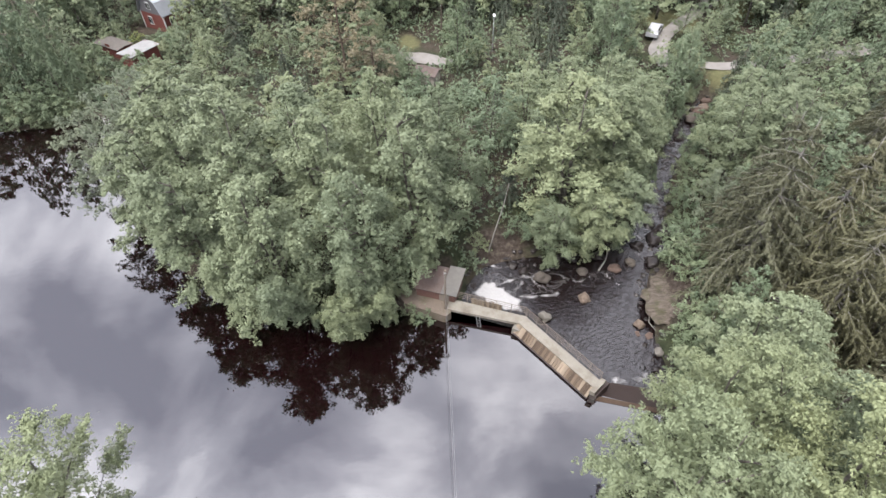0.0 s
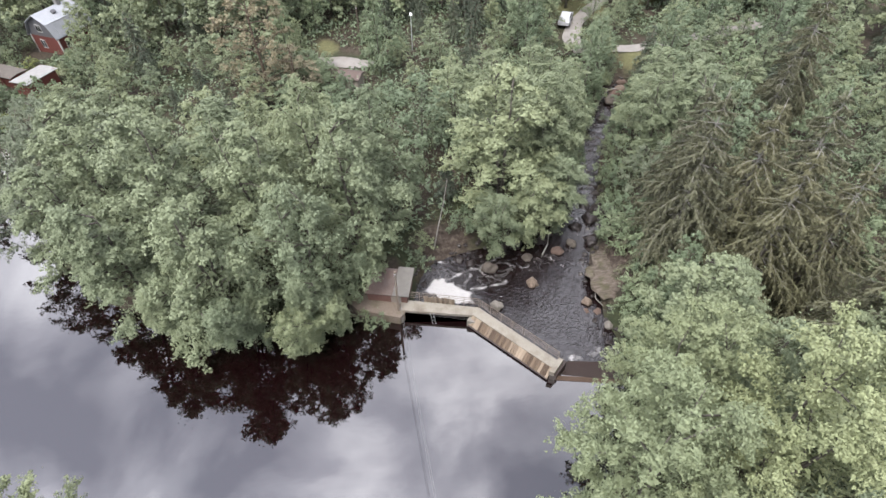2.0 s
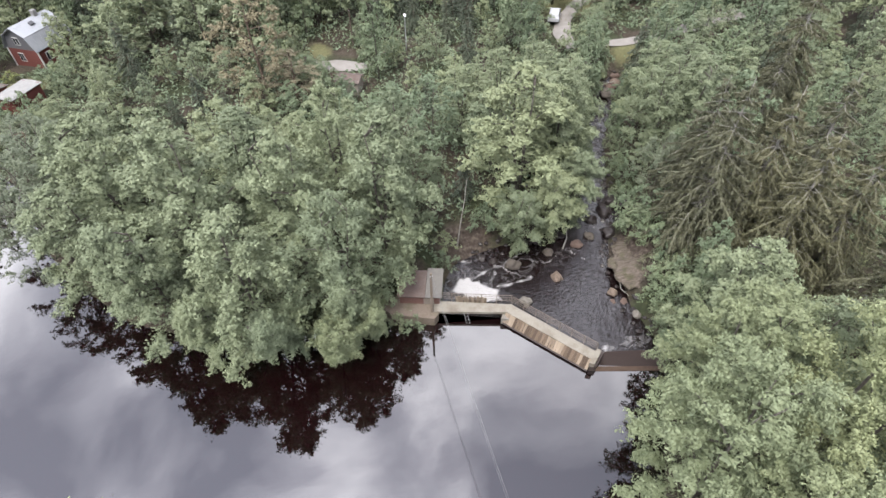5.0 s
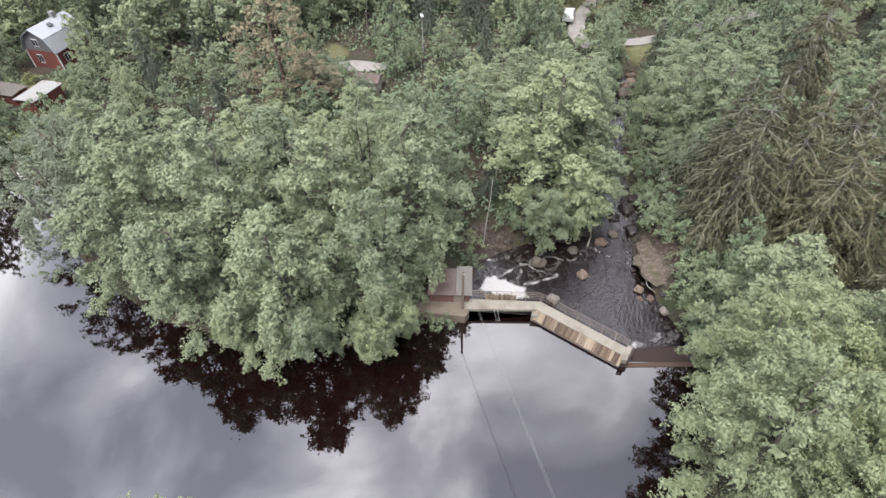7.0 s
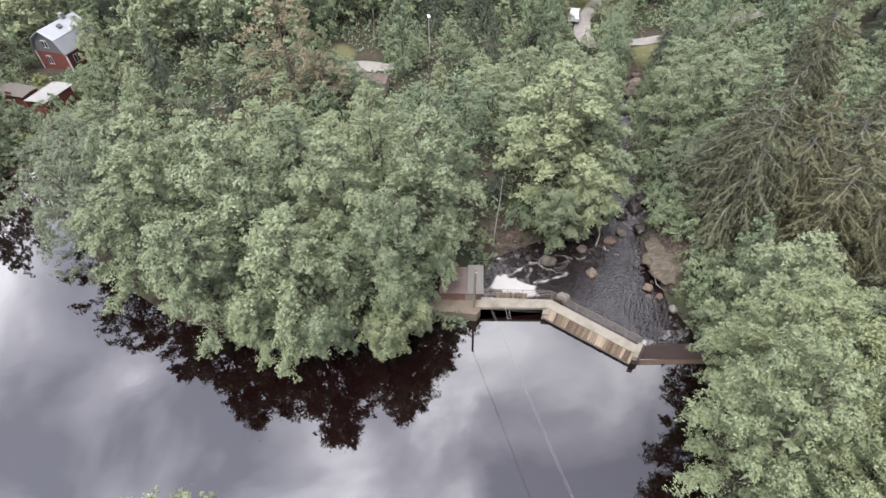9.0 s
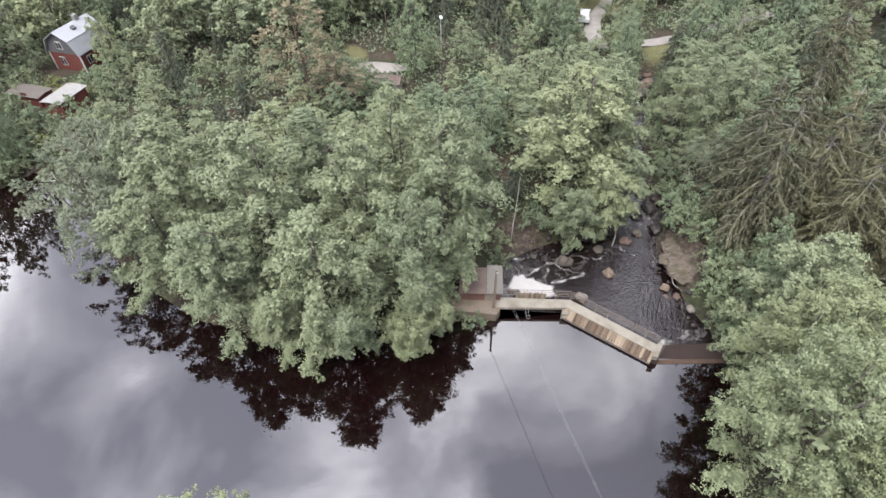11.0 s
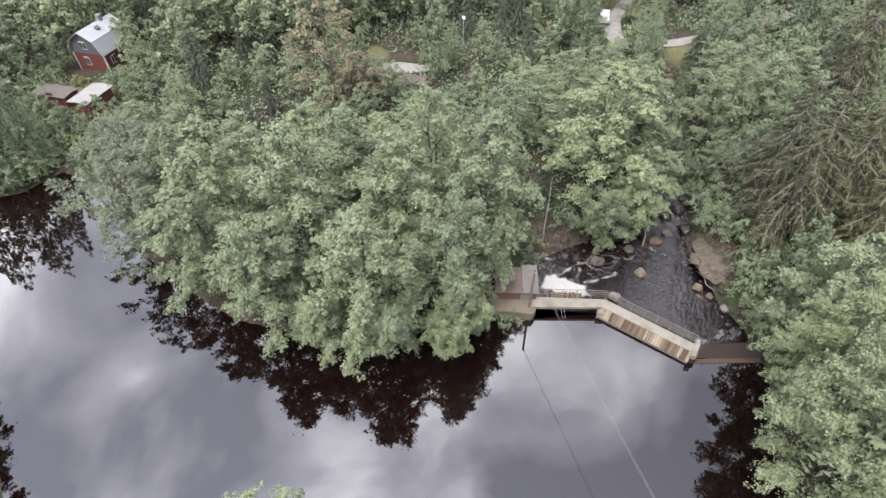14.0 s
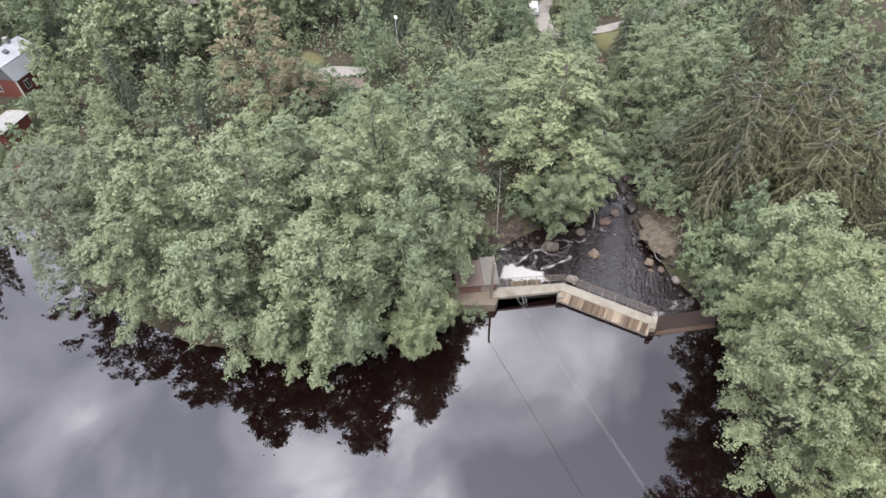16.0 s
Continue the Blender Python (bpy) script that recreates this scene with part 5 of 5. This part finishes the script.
for x, y, h, rad, kind in ((41.0, 25.0, 9.5, 3.4, "far"), (44.6, 29.0, 10, 3.4, "dark"), (38.0, 20.6, 8.5, 3.2, "far"), (47.6, 33.0, 11, 3.4, "far"), (37.6, 27.4, 8.0, 3.0, "dark"), (26.6, 9.8, 6.5, 2.8, "dark"), (28.6, 12.0, 6.0, 2.6, "dark"), (36.5, 33.5, 9.0, 3.2, "alder"), (41.0, 34.0, 10.0, 3.4, "alder"), (51.0, 33.5, 13.0, 2.8, "fir"), (45.8, 24.6, 10.0, 3.4, "far")):
    plant(kind, x, y, h, rad, group="trees behind the spruces")
for x, y, h in ((49, 37, 10), (54, 41, 11), (47, 43, 9), (58.5, 46, 11), (52, 48, 10), (62, 42, 10), (63, 53, 11), (56, 55, 12), (49.5, 57, 11)):
    plant("far", x, y, h, 3.4, group="trees of the forest edge")
for x, y, h, rad in ((28.2, 76.6, 10, 2.9), (34.8, 76.2, 8.5, 2.5), (36.8, 73.0, 8.5, 2.5), (29.0, 81.0, 10.5, 3.0), (40.0, 77.5, 10, 3.0), (20.2, 60.2, 12.5, 2.8), (33.8, 71.6, 6.5, 1.9)):
    plant("far", x, y, h, rad, group="trees beside the drive")

# open places and ways that stay free of trees: x, y, radius
OPEN = [(-43, 84, 7), (-42, 72, 6), (-42, 64, 5), (-40, 78, 5), (-2.6, 73.5, 4.2), (-4.4, 78, 3.4), (-4.6, 68.5, 3.0), (31, 73, 3.2), (29.6, 70.4, 3.0), (37.4, 68.2, 2.6), (26.2, 62.4, 2.6), (27.8, 66.2, 2.4), (34.4, 65.4, 2.6), (31.6, 78, 3.0), (36, 81, 2.0), (-17, 98, 7), (7.6, 74, 2.2),
        (0.5, 78, 1.5), (-1.5, 65, 2.6), (48, 94, 3)]
ALL = [(o.matrix_basis.translation.x, o.matrix_basis.translation.y) for o in scene.objects if o.parent is None and "tree" in o.name]
r = np.random.RandomState(77)
for gy in np.arange(17, 108, 4.8):
    for gx in np.arange(-85, 90, 4.8):
        x, y = gx + r.uniform(-2.4, 2.4), gy + r.uniform(-2.4, 2.4)
        h, roll = r.uniform(6.5, 13.5), r.rand()
        if not -18 - 0.52 * y < x < 44 + 0.5 * y or (y < 38 and x < 34) or any(math.hypot(x - ox, y - oy) < orr for ox, oy, orr in OPEN) or any(math.hypot(x - ax, y - ay) < (3.1 if y > 50 else 3.6) for ax, ay in ALL):
            continue
        xs, ys = np.array([x]), np.array([y])
        if signed(POND, xs, ys)[0] < 2 or min(signed(POOL, xs, ys)[0], stream_gap(xs, ys)[0]) < 2.2:
            continue
        # low, mostly dark trees; their colour also stands in for shade behind the point
        if 50 < y < 69 and -9 < x < 7:
            roll, h = 0.5 + 0.5 * roll, h * 0.5
        elif 50 < y < 62 and -34 < x < 7:
            h = h * 0.75
        kind = ("wood" if y > 80 or x > 66 else "far") if roll < 0.58 else "dark" if roll < 0.84 else "fir"
        plant(kind, x, y, h * (1.15 if kind == "fir" else 1.0), None if kind == "fir" else 1.3 + h * 0.20, group="trees of the forest")
for gy in np.arange(-24, 50, 7.5):
    for gx in np.arange(-66, 66, 7.5):
        x, y = gx + r.uniform(-2.4, 2.4), gy + r.uniform(-2.4, 2.4)
        h, roll = r.uniform(8, 12.5), r.rand()
        if any(math.hypot(x - ax, y - ay) < 4.4 for ax, ay in ALL) or (-38 < x < 34 and y > 0) or (y > 14 and x > 0) or (x < 0 and y > 22 and x > -44) or abs(x) < 14:
            continue
        xs, ys = np.array([x]), np.array([y])
        if signed(POND, xs, ys)[0] < 2.5 or min(signed(POOL, xs, ys)[0], stream_gap(xs, ys)[0]) < 2.5:
            continue
        plant("wood" if roll < 0.8 else "fir", x, y, h, None, group="trees of the forest")
for key, ob in PROTO.items():
    if key not in used:
        for child in list(ob.children):
            bpy.data.objects.remove(child)
        bpy.data.objects.remove(ob)

# distant woods: one sheet of clumps out to the skyline
r = np.random.RandomState(9)
n = 26000
ang, dist = r.uniform(0, 6.28, n), 140 * (1 + r.rand(n) ** 1.4 * 7)
pos = np.stack([np.cos(ang) * dist, np.sin(ang) * dist + 40, np.zeros(n)], 1)
pos[:, 2] = ground_height(pos[:, 0], pos[:, 1]) + r.uniform(1.5, 12, n)
far_q = leaves_at(r, pos, np.array([0, 0, 1.0]) + r.normal(scale=0.8, size=(n, 3)), 2.6)
tagged(new("far_woods", loose_mesh("far_woods", far_q, "leaf_dark")), "dense mixed forest stretching to the skyline", "forest", kind="stuff")

# undergrowth: ferns, grass and low herbs on the banks and the forest floor
r = np.random.RandomState(19)
n = 60000
pos = np.stack([r.uniform(-52, 48, n), r.uniform(8, 96, n), np.zeros(n)], 1)
d1, d2 = signed(POND, pos[:, 0], pos[:, 1]), np.minimum(signed(POOL, pos[:, 0], pos[:, 1]), stream_gap(pos[:, 0], pos[:, 1]))
ok = (d1 > 0.5) & (d2 > 1.0) & (earth_amount(pos[:, 0], pos[:, 1]) < 0.4 + 0.5 * (r.rand(n) > 0.93)) & (wave(pos[:, 0], pos[:, 1], 0.5, 8) > -0.25) & (lawn_amount(pos[:, 0], pos[:, 1]) < 0.5)
ok &= ~((pos[:, 0] > -3.9) & (pos[:, 0] < 2.2) & (pos[:, 1] > 27) & (pos[:, 1] < 31.6))
for ox, oy, orr in ((31, 73, 4), (36, 70.3, 2.6), (41, 70, 2.8), (46, 71, 3), (39, 83, 2.5), (42, 87, 3), (-2.4, 73.6, 3.4), (-43, 84, 3.5), (-42.5, 72, 3.5)):
    ok &= np.hypot(pos[:, 0] - ox, pos[:, 1] - oy) > orr
pos = pos[ok]
pos[:, 2] = ground_height(pos[:, 0], pos[:, 1]) + r.uniform(0.02, 0.45, len(pos))
q = leaves_at(r, pos, np.array([0, 0, 0.9]) + r.normal(scale=0.6, size=(len(pos), 3)), 0.15, 0.35)
n = 52000
tall = np.stack([r.uniform(-62, 66, n), r.uniform(34, 104, n), np.zeros(n)], 1)
clear = (signed(POND, tall[:, 0], tall[:, 1]) > 1.0) & (np.minimum(signed(POOL, tall[:, 0], tall[:, 1]), stream_gap(tall[:, 0], tall[:, 1])) > 1.2) & (earth_amount(tall[:, 0], tall[:, 1]) < 0.4) & (lawn_amount(tall[:, 0], tall[:, 1]) < 0.5)
for ox, oy, orr in ((30, 71, 3), (31, 75, 3), (34, 79, 2.4), (38, 83, 2.4), (43, 88, 2.6), (36, 68, 2.4), (41, 68.4, 2.6), (46, 69.4, 2.6), (-2.4, 72.6, 3.6), (-43, 85, 4.5), (-42, 73, 4.5), (-39.3, 63, 2), (-16, 100, 6)):
    clear &= np.hypot(tall[:, 0] - ox, tall[:, 1] - oy) > orr
tall = tall[clear]
tall[:, 2] = ground_height(tall[:, 0], tall[:, 1]) + r.uniform(0.1, 1.3, len(tall)) * (1 + 0.6 * wave(tall[:, 0], tall[:, 1], 0.7, 15))
bush = leaves_at(r, tall, np.array([0, 0, 0.8]) + r.normal(scale=0.6, size=(len(tall), 3)), 0.26, 0.5)
tagged(new("brushwood", loose_mesh("brushwood", bush, "leaf_dark")), "dark green bushes under the forest trees", "undergrowth", kind="stuff")
tagged(new("undergrowth", loose_mesh("undergrowth", q, "grass")), "green ferns and grass on the banks and forest floor", "undergrowth", kind="stuff")


# ---- gravel ways ----
def strip(name, points, label, z=0.05):
    left, right = [], []
    for i, (x, y, w) in enumerate(points):
        ax, ay, _ = points[max(i - 1, 0)]
        bx, by, _ = points[min(i + 1, len(points) - 1)]
        l = math.hypot(bx - ax, by - ay)
        nx, ny = -(by - ay) / l, (bx - ax) / l
        left.append((x + nx * w, y + ny * w))
        right.append((x - nx * w, y - ny * w))
    bm = bmesh.new()
    rows = []
    for (lx, ly), (rx, ry) in zip(left, right):
        row = []
        for t in np.linspace(0, 1, 7):
            x, y = lx + (rx - lx) * t, ly + (ry - ly) * t
            row.append(bm.verts.new((x, y, zg(x, y) + z + 0.06 * math.sin(math.pi * t))))
        rows.append(row)
    for a, b in zip(rows, rows[1:]):
        for j in range(6):
            bm.faces.new((a[j], b[j], b[j + 1], a[j + 1]))
    bmesh.ops.recalc_face_normals(bm, faces=bm.faces)
    return tagged(part(name, bm, "gravel", None, "", True), label, "road", kind="structure")


strip("road", smooth_path([(29.6, 69.4, 1.0), (33.0, 68.4, 0.8), (37.3, 67.9, 1.1), (42.0, 68.4, 0.9), (50.0, 70.0, 1.3), (60.0, 72.0, 1.5)]), "pale gravel road beyond the stream", 0.10)
strip("drive", smooth_path([(29.8, 69.0, 1.1), (30.5, 73.0, 1.3), (32.6, 77.2, 1.1), (35.6, 80.6, 1.0), (39.5, 84.4, 1.0), (46.0, 92.0, 1.1)]), "pale gravel drive with a parked car", 0.16)
strip("gravel_yard", smooth_path([(-5.8, 73.6, 0.6), (-3.0, 72.2, 1.4), (-0.4, 71.3, 1.3), (1.8, 70.6, 0.6)]), "pale gravel yard between trees", 0.10)


# ---- houses ----
def window(parent, m, w=0.9, h=1.2):
    """A white casement in a wall; m has x along the wall, y out of it."""
    win = part("window", new_box((w, 0.06, h), m), "white", parent, "white casement window")
    for s in (-1, 1):
        part("pane", new_box((w / 2 - 0.10, 0.03, h - 0.18), m @ Matrix.Translation((s * w / 4, -0.03, 0))), "glass", win)
    return win


def gambrel_house(at):
    hs = thing("house", "red wooden house with a grey gambrel gable and pale tin roof", "house", at=at)
    W, L, E, K, R = 5.0, 5.8, 2.4, 4.2, 5.3       # width, length, eaves, knee, ridge
    kx = W / 2 - 0.65
    bm = bmesh.new()
    prism(bm, [(-W / 2, 0), (W / 2, 0), (W / 2, L), (-W / 2, L)], -0.8, E)
    part("wall", bm, "red", hs, "red board wall")
    for y0, y1 in ((0.0, 0.22), (L - 0.22, L)):
        bm = bmesh.new()
        ring = [(-W / 2, E), (W / 2, E), (kx, K), (0, R), (-kx, K)]
        a = [bm.verts.new((x, y0, z)) for x, z in ring]
        b = [bm.verts.new((x, y1, z)) for x, z in ring]
        bm.faces.new(a)
        bm.faces.new(b[::-1])
        for i in range(5):
            bm.faces.new((a[i], b[i], b[(i + 1) % 5], a[(i + 1) % 5]))
        bmesh.ops.recalc_face_normals(bm, faces=bm.faces)
        part("gable", bm, "slate", hs, "dark grey shingled gable")
    for s in (-1, 1):
        for (x0, z0), (x1, z1), mat, lab in (((W / 2 + 0.22, E - 0.1), (kx, K), "tin", "steep lower tin roof"), ((kx + 0.06, K - 0.02), (0, R), "tin", "pale tin roof")):
            bm = bmesh.new()
            v = []
            for off in (0.03, 0.13):
                v += [bm.verts.new((s * x0, -0.35, z0 + off)), bm.verts.new((s * x0, L + 0.35, z0 + off)), bm.verts.new((s * x1, L + 0.35, z1 + off)), bm.verts.new((s * x1, -0.35, z1 + off))]
            for idx in ((0, 1, 2, 3), (7, 6, 5, 4), (0, 4, 5, 1), (1, 5, 6, 2), (2, 6, 7, 3), (3, 7, 4, 0)):
                bm.faces.new([v[i] for i in idx])
            bmesh.ops.recalc_face_normals(bm, faces=bm.faces)
            roof = part("roof", bm, mat, hs, lab)
            for j in range(1, 12):
                y = -0.35 + j * (L + 0.7) / 12
                part("seam", tube(bmesh.new(), [(s * x0, y, z0 + 0.14), (s * x1, y, z1 + 0.14)], 0.018, 4), "tin", roof)
    for x in (-W / 2, W / 2):
        part("corner_board", new_box((0.16, 0.16, E + 0.6), Matrix.Translation((x, 0, E / 2 - 0.3)), 0.01), "white", hs, "white corner board")
    part("corner_board", new_box((0.16, 0.16, E + 0.6), Matrix.Translation((W / 2, L, E / 2 - 0.3)), 0.01), "white", hs, "white corner board")
    window(hs, Matrix.Translation((-0.7, -0.02, 1.25)), 0.9, 1.2)
    window(hs, Matrix.Translation((-0.2, -0.02, 3.5)), 0.9, 1.05)
    for y in (1.4, 3.8):
        window(hs, Matrix.Translation((W / 2 + 0.02, y, 1.3)) @ Matrix.Rotation(radians(90), 4, "Z"), 0.9, 1.15)
    part("chimney", new_box((0.6, 0.6, 1.1), Matrix.Translation((0.0, L * 0.72, R + 0.2)), 0.02), "tin_old", hs, "pale plastered chimney")
    part("roof_hatch", new_box((0.5, 0.6, 0.3), Matrix.Translation((0.9, L * 0.42, R - 0.25)) @ Matrix.Rotation(radians(38), 4, "Y"), 0.02), "slate", hs, "dark roof hatch")
    return hs


gambrel_house(Matrix.Translation((-43.1, 83.5, 0.9)) @ Matrix.Rotation(radians(-31), 4, "Z"))


def shed(name, at, w, d, h, roof_mat, wall_mat, label, roof_label, slope=9):
    s = thing(name, label, "shed", at=at)
    part("wall", prism(bmesh.new(), [(-w / 2, -d / 2), (w / 2, -d / 2), (w / 2, d / 2), (-w / 2, d / 2)], -0.6, h), wall_mat, s)
    for sg in (-1, 1):
        part("roof", new_box((w + 0.6, d / 2 / math.cos(radians(slope)) + 0.3, 0.09), Matrix.Translation((0, sg * (d / 4 + 0.1), h + 0.02 + (d / 4 - 0.1) * math.tan(radians(slope)))) @ Matrix.Rotation(radians(-sg * slope), 4, "X"), 0.01), roof_mat, s, roof_label)
    part("gable_board", new_box((0.08, d, 0.3), Matrix.Translation((w / 2 + 0.03, 0, h - 0.05)), 0.01), wall_mat, s)
    part("door", new_box((0.9, 0.06, 1.8), Matrix.Translation((0.3, -d / 2 - 0.04, 0.9)), 0.008), wall_mat, s, "plank door")
    return s


shed("boat_shed", Matrix.Translation((-41.1, 72.5, 0.8)) @ Matrix.Rotation(radians(60), 4, "Z"), 4.2, 2.5, 2.1, "tin_old", "red", "red shed with a blotched pale sheet roof", "blotched pale roof sheet", 4)
shed("woodshed", Matrix.Translation((-46.2, 76.0, 0.8)) @ Matrix.Rotation(radians(-31), 4, "Z"), 4.7, 2.2, 1.4, "brown_roof", "red", "low shed with a mossy brown roof", "mossy brown roof", 7)
shed("play_hut", Matrix.Translation((-39.3, 62.9, 0.6)) @ Matrix.Rotation(radians(40), 4, "Z"), 1.6, 1.5, 1.3, "red", "red", "little red wooden hut by the shore", "red board roof", 25)
shed("shed", Matrix.Translation((-1.5, 65.4, 0.8)) @ Matrix.Rotation(radians(-25), 4, "Z"), 2.6, 2.0, 1.7, "hut_roof", "grey_wood", "small grey weathered shed among the trees", "grey roof sheet", 20)
cottage = shed("cottage", Matrix.Translation((-16.6, 100.0, 1.3)) @ Matrix.Rotation(radians(-6), 4, "Z"), 8.5, 6.0, 2.6, "brown_roof", "red", "long red cottage with white windows behind the forest", "brown tiled roof", 28)
for x in (-2.6, 0.2, 2.6):
    window(cottage, Matrix.Translation((x, -3.02, 1.5)), 0.9, 1.2)
porch = shed("porch_shed", Matrix.Translation((-21.0, 99.0, 1.3)), 2.6, 2.4, 2.1, "tin_old", "red", "small red outhouse with a pale roof", "pale roof sheet", 18)

jetty = thing("bathing_ladder", "small white ladder at the water's edge", "ladder", at=Matrix.Translation((-40.6, 58.3, 0)) @ Matrix.Rotation(radians(20), 4, "Z"))
for x in (-0.25, 0.25):
    part("stile", tube(bmesh.new(), [(x, -0.2, -0.9), (x, 0.25, 0.9)], 0.05, 6), "white", jetty)
for k in range(4):
    part("rung", new_box((0.5, 0.14, 0.05), Matrix.Translation((0, -0.1 + 0.1 * k, -0.35 + 0.36 * k)), 0.006), "white", jetty)

# ---- street lamp, far pole, car ----
lamp = thing("street_lamp", "slim street lamp with a pale head", "street lamp", at=Matrix.Translation((7.5, 73.8, zg(7.5, 73.8))))
part("post", tube(bmesh.new(), [(0, 0, -0.5), (0, 0, 3), (0, 0, 5.0)], [0.07, 0.06, 0.045], 8), "galvanised", lamp)
part("head", new_box((0.34, 0.62, 0.2), Matrix.Translation((0, -0.2, 5.08)) @ Matrix.Rotation(radians(8), 4, "X"), 0.05), "lamp_head", lamp, "pale lamp head")
power_pole("power_pole", 0.4, 76.8, zg(0.4, 76.8), 5.4, "slim wooden pole at the forest edge")


def car(at):
    c = thing("car", "white estate car parked on gravel", "car", at=at)
    bm = bmesh.new()
    side = [(-2.1, 0.35), (-2.15, 0.85), (-1.95, 0.95), (-1.75, 1.35), (-1.4, 1.47), (0.3, 1.45), (0.95, 0.98), (1.95, 0.82), (2.1, 0.6), (2.1, 0.35)]
    a = [bm.verts.new((x, -0.82 + (0.16 if z > 1.0 else 0), z)) for x, z in side]
    b = [bm.verts.new((x, 0.82 - (0.16 if z > 1.0 else 0), z)) for x, z in side]
    bm.faces.new(a)
    bm.faces.new(b[::-1])
    for i in range(len(side)):
        j = (i + 1) % len(side)
        bm.faces.new((a[i], b[i], b[j], a[j]))
    bmesh.ops.recalc_face_normals(bm, faces=bm.faces)
    part("body", bm, "paint_white", c)
    for s in (-1, 1):
        part("side_window", new_box((1.7, 0.03, 0.32), Matrix.Translation((-0.7, s * 0.75, 1.2)) @ Matrix.Rotation(radians(s * 20), 4, "X")), "glass", c, "dark glass")
    part("windscreen", new_box((0.03, 1.2, 0.62), Matrix.Translation((0.66, 0, 1.24)) @ Matrix.Rotation(radians(-54), 4, "Y")), "glass", c, "dark glass")
    for x in (-1.3, 1.3):
        for s in (-1, 1):
            w = part("wheel", tube(bmesh.new(), [(x, s * 0.66, 0.32), (x, s * 0.86, 0.32)], 0.32, 14), "tyre", c)
            part("rim", tube(bmesh.new(), [(x, s * 0.84, 0.32), (x, s * 0.875, 0.32)], 0.18, 10), "galvanised", w)
    return c


car(Matrix.Translation((31.2, 77.6, zg(31.2, 77.6) + 0.3)) @ Matrix.Rotation(radians(62), 4, "Z"))

# dead limbs over the water and along the stream
def snag(points, r0, label):
    return tagged(part("dead_branch", tube(bmesh.new(), points, list(np.linspace(r0, r0 * 0.25, len(points))), 6), "bark_pale", None, "", True), label, "branch", "dead branches by the water")


snag([(17.3, 30.6, -0.9), (17.5, 29.0, -0.5), (17.0, 27.4, -0.75), (17.4, 26.6, -0.9)], 0.10, "pale dead branch lying at the foot of the earth bank")
snag([(14.2, 33.6, -1.1), (15.0, 34.6, -0.8), (15.4, 35.6, -0.6), (16.6, 36.4, -0.4)], 0.09, "grey fallen branch across the stones")
snag([(30.4, 59.6, -1.2), (31.4, 60.4, -0.6), (33.0, 60.2, -0.3)], 0.14, "grey driftwood log in the stream")
snag([(4.2, 35.2, 0.1), (4.8, 36.4, 1.6), (5.6, 37.8, 3.4), (6.1, 38.8, 5.2)], 0.08, "thin leaning dead stem on the bank")
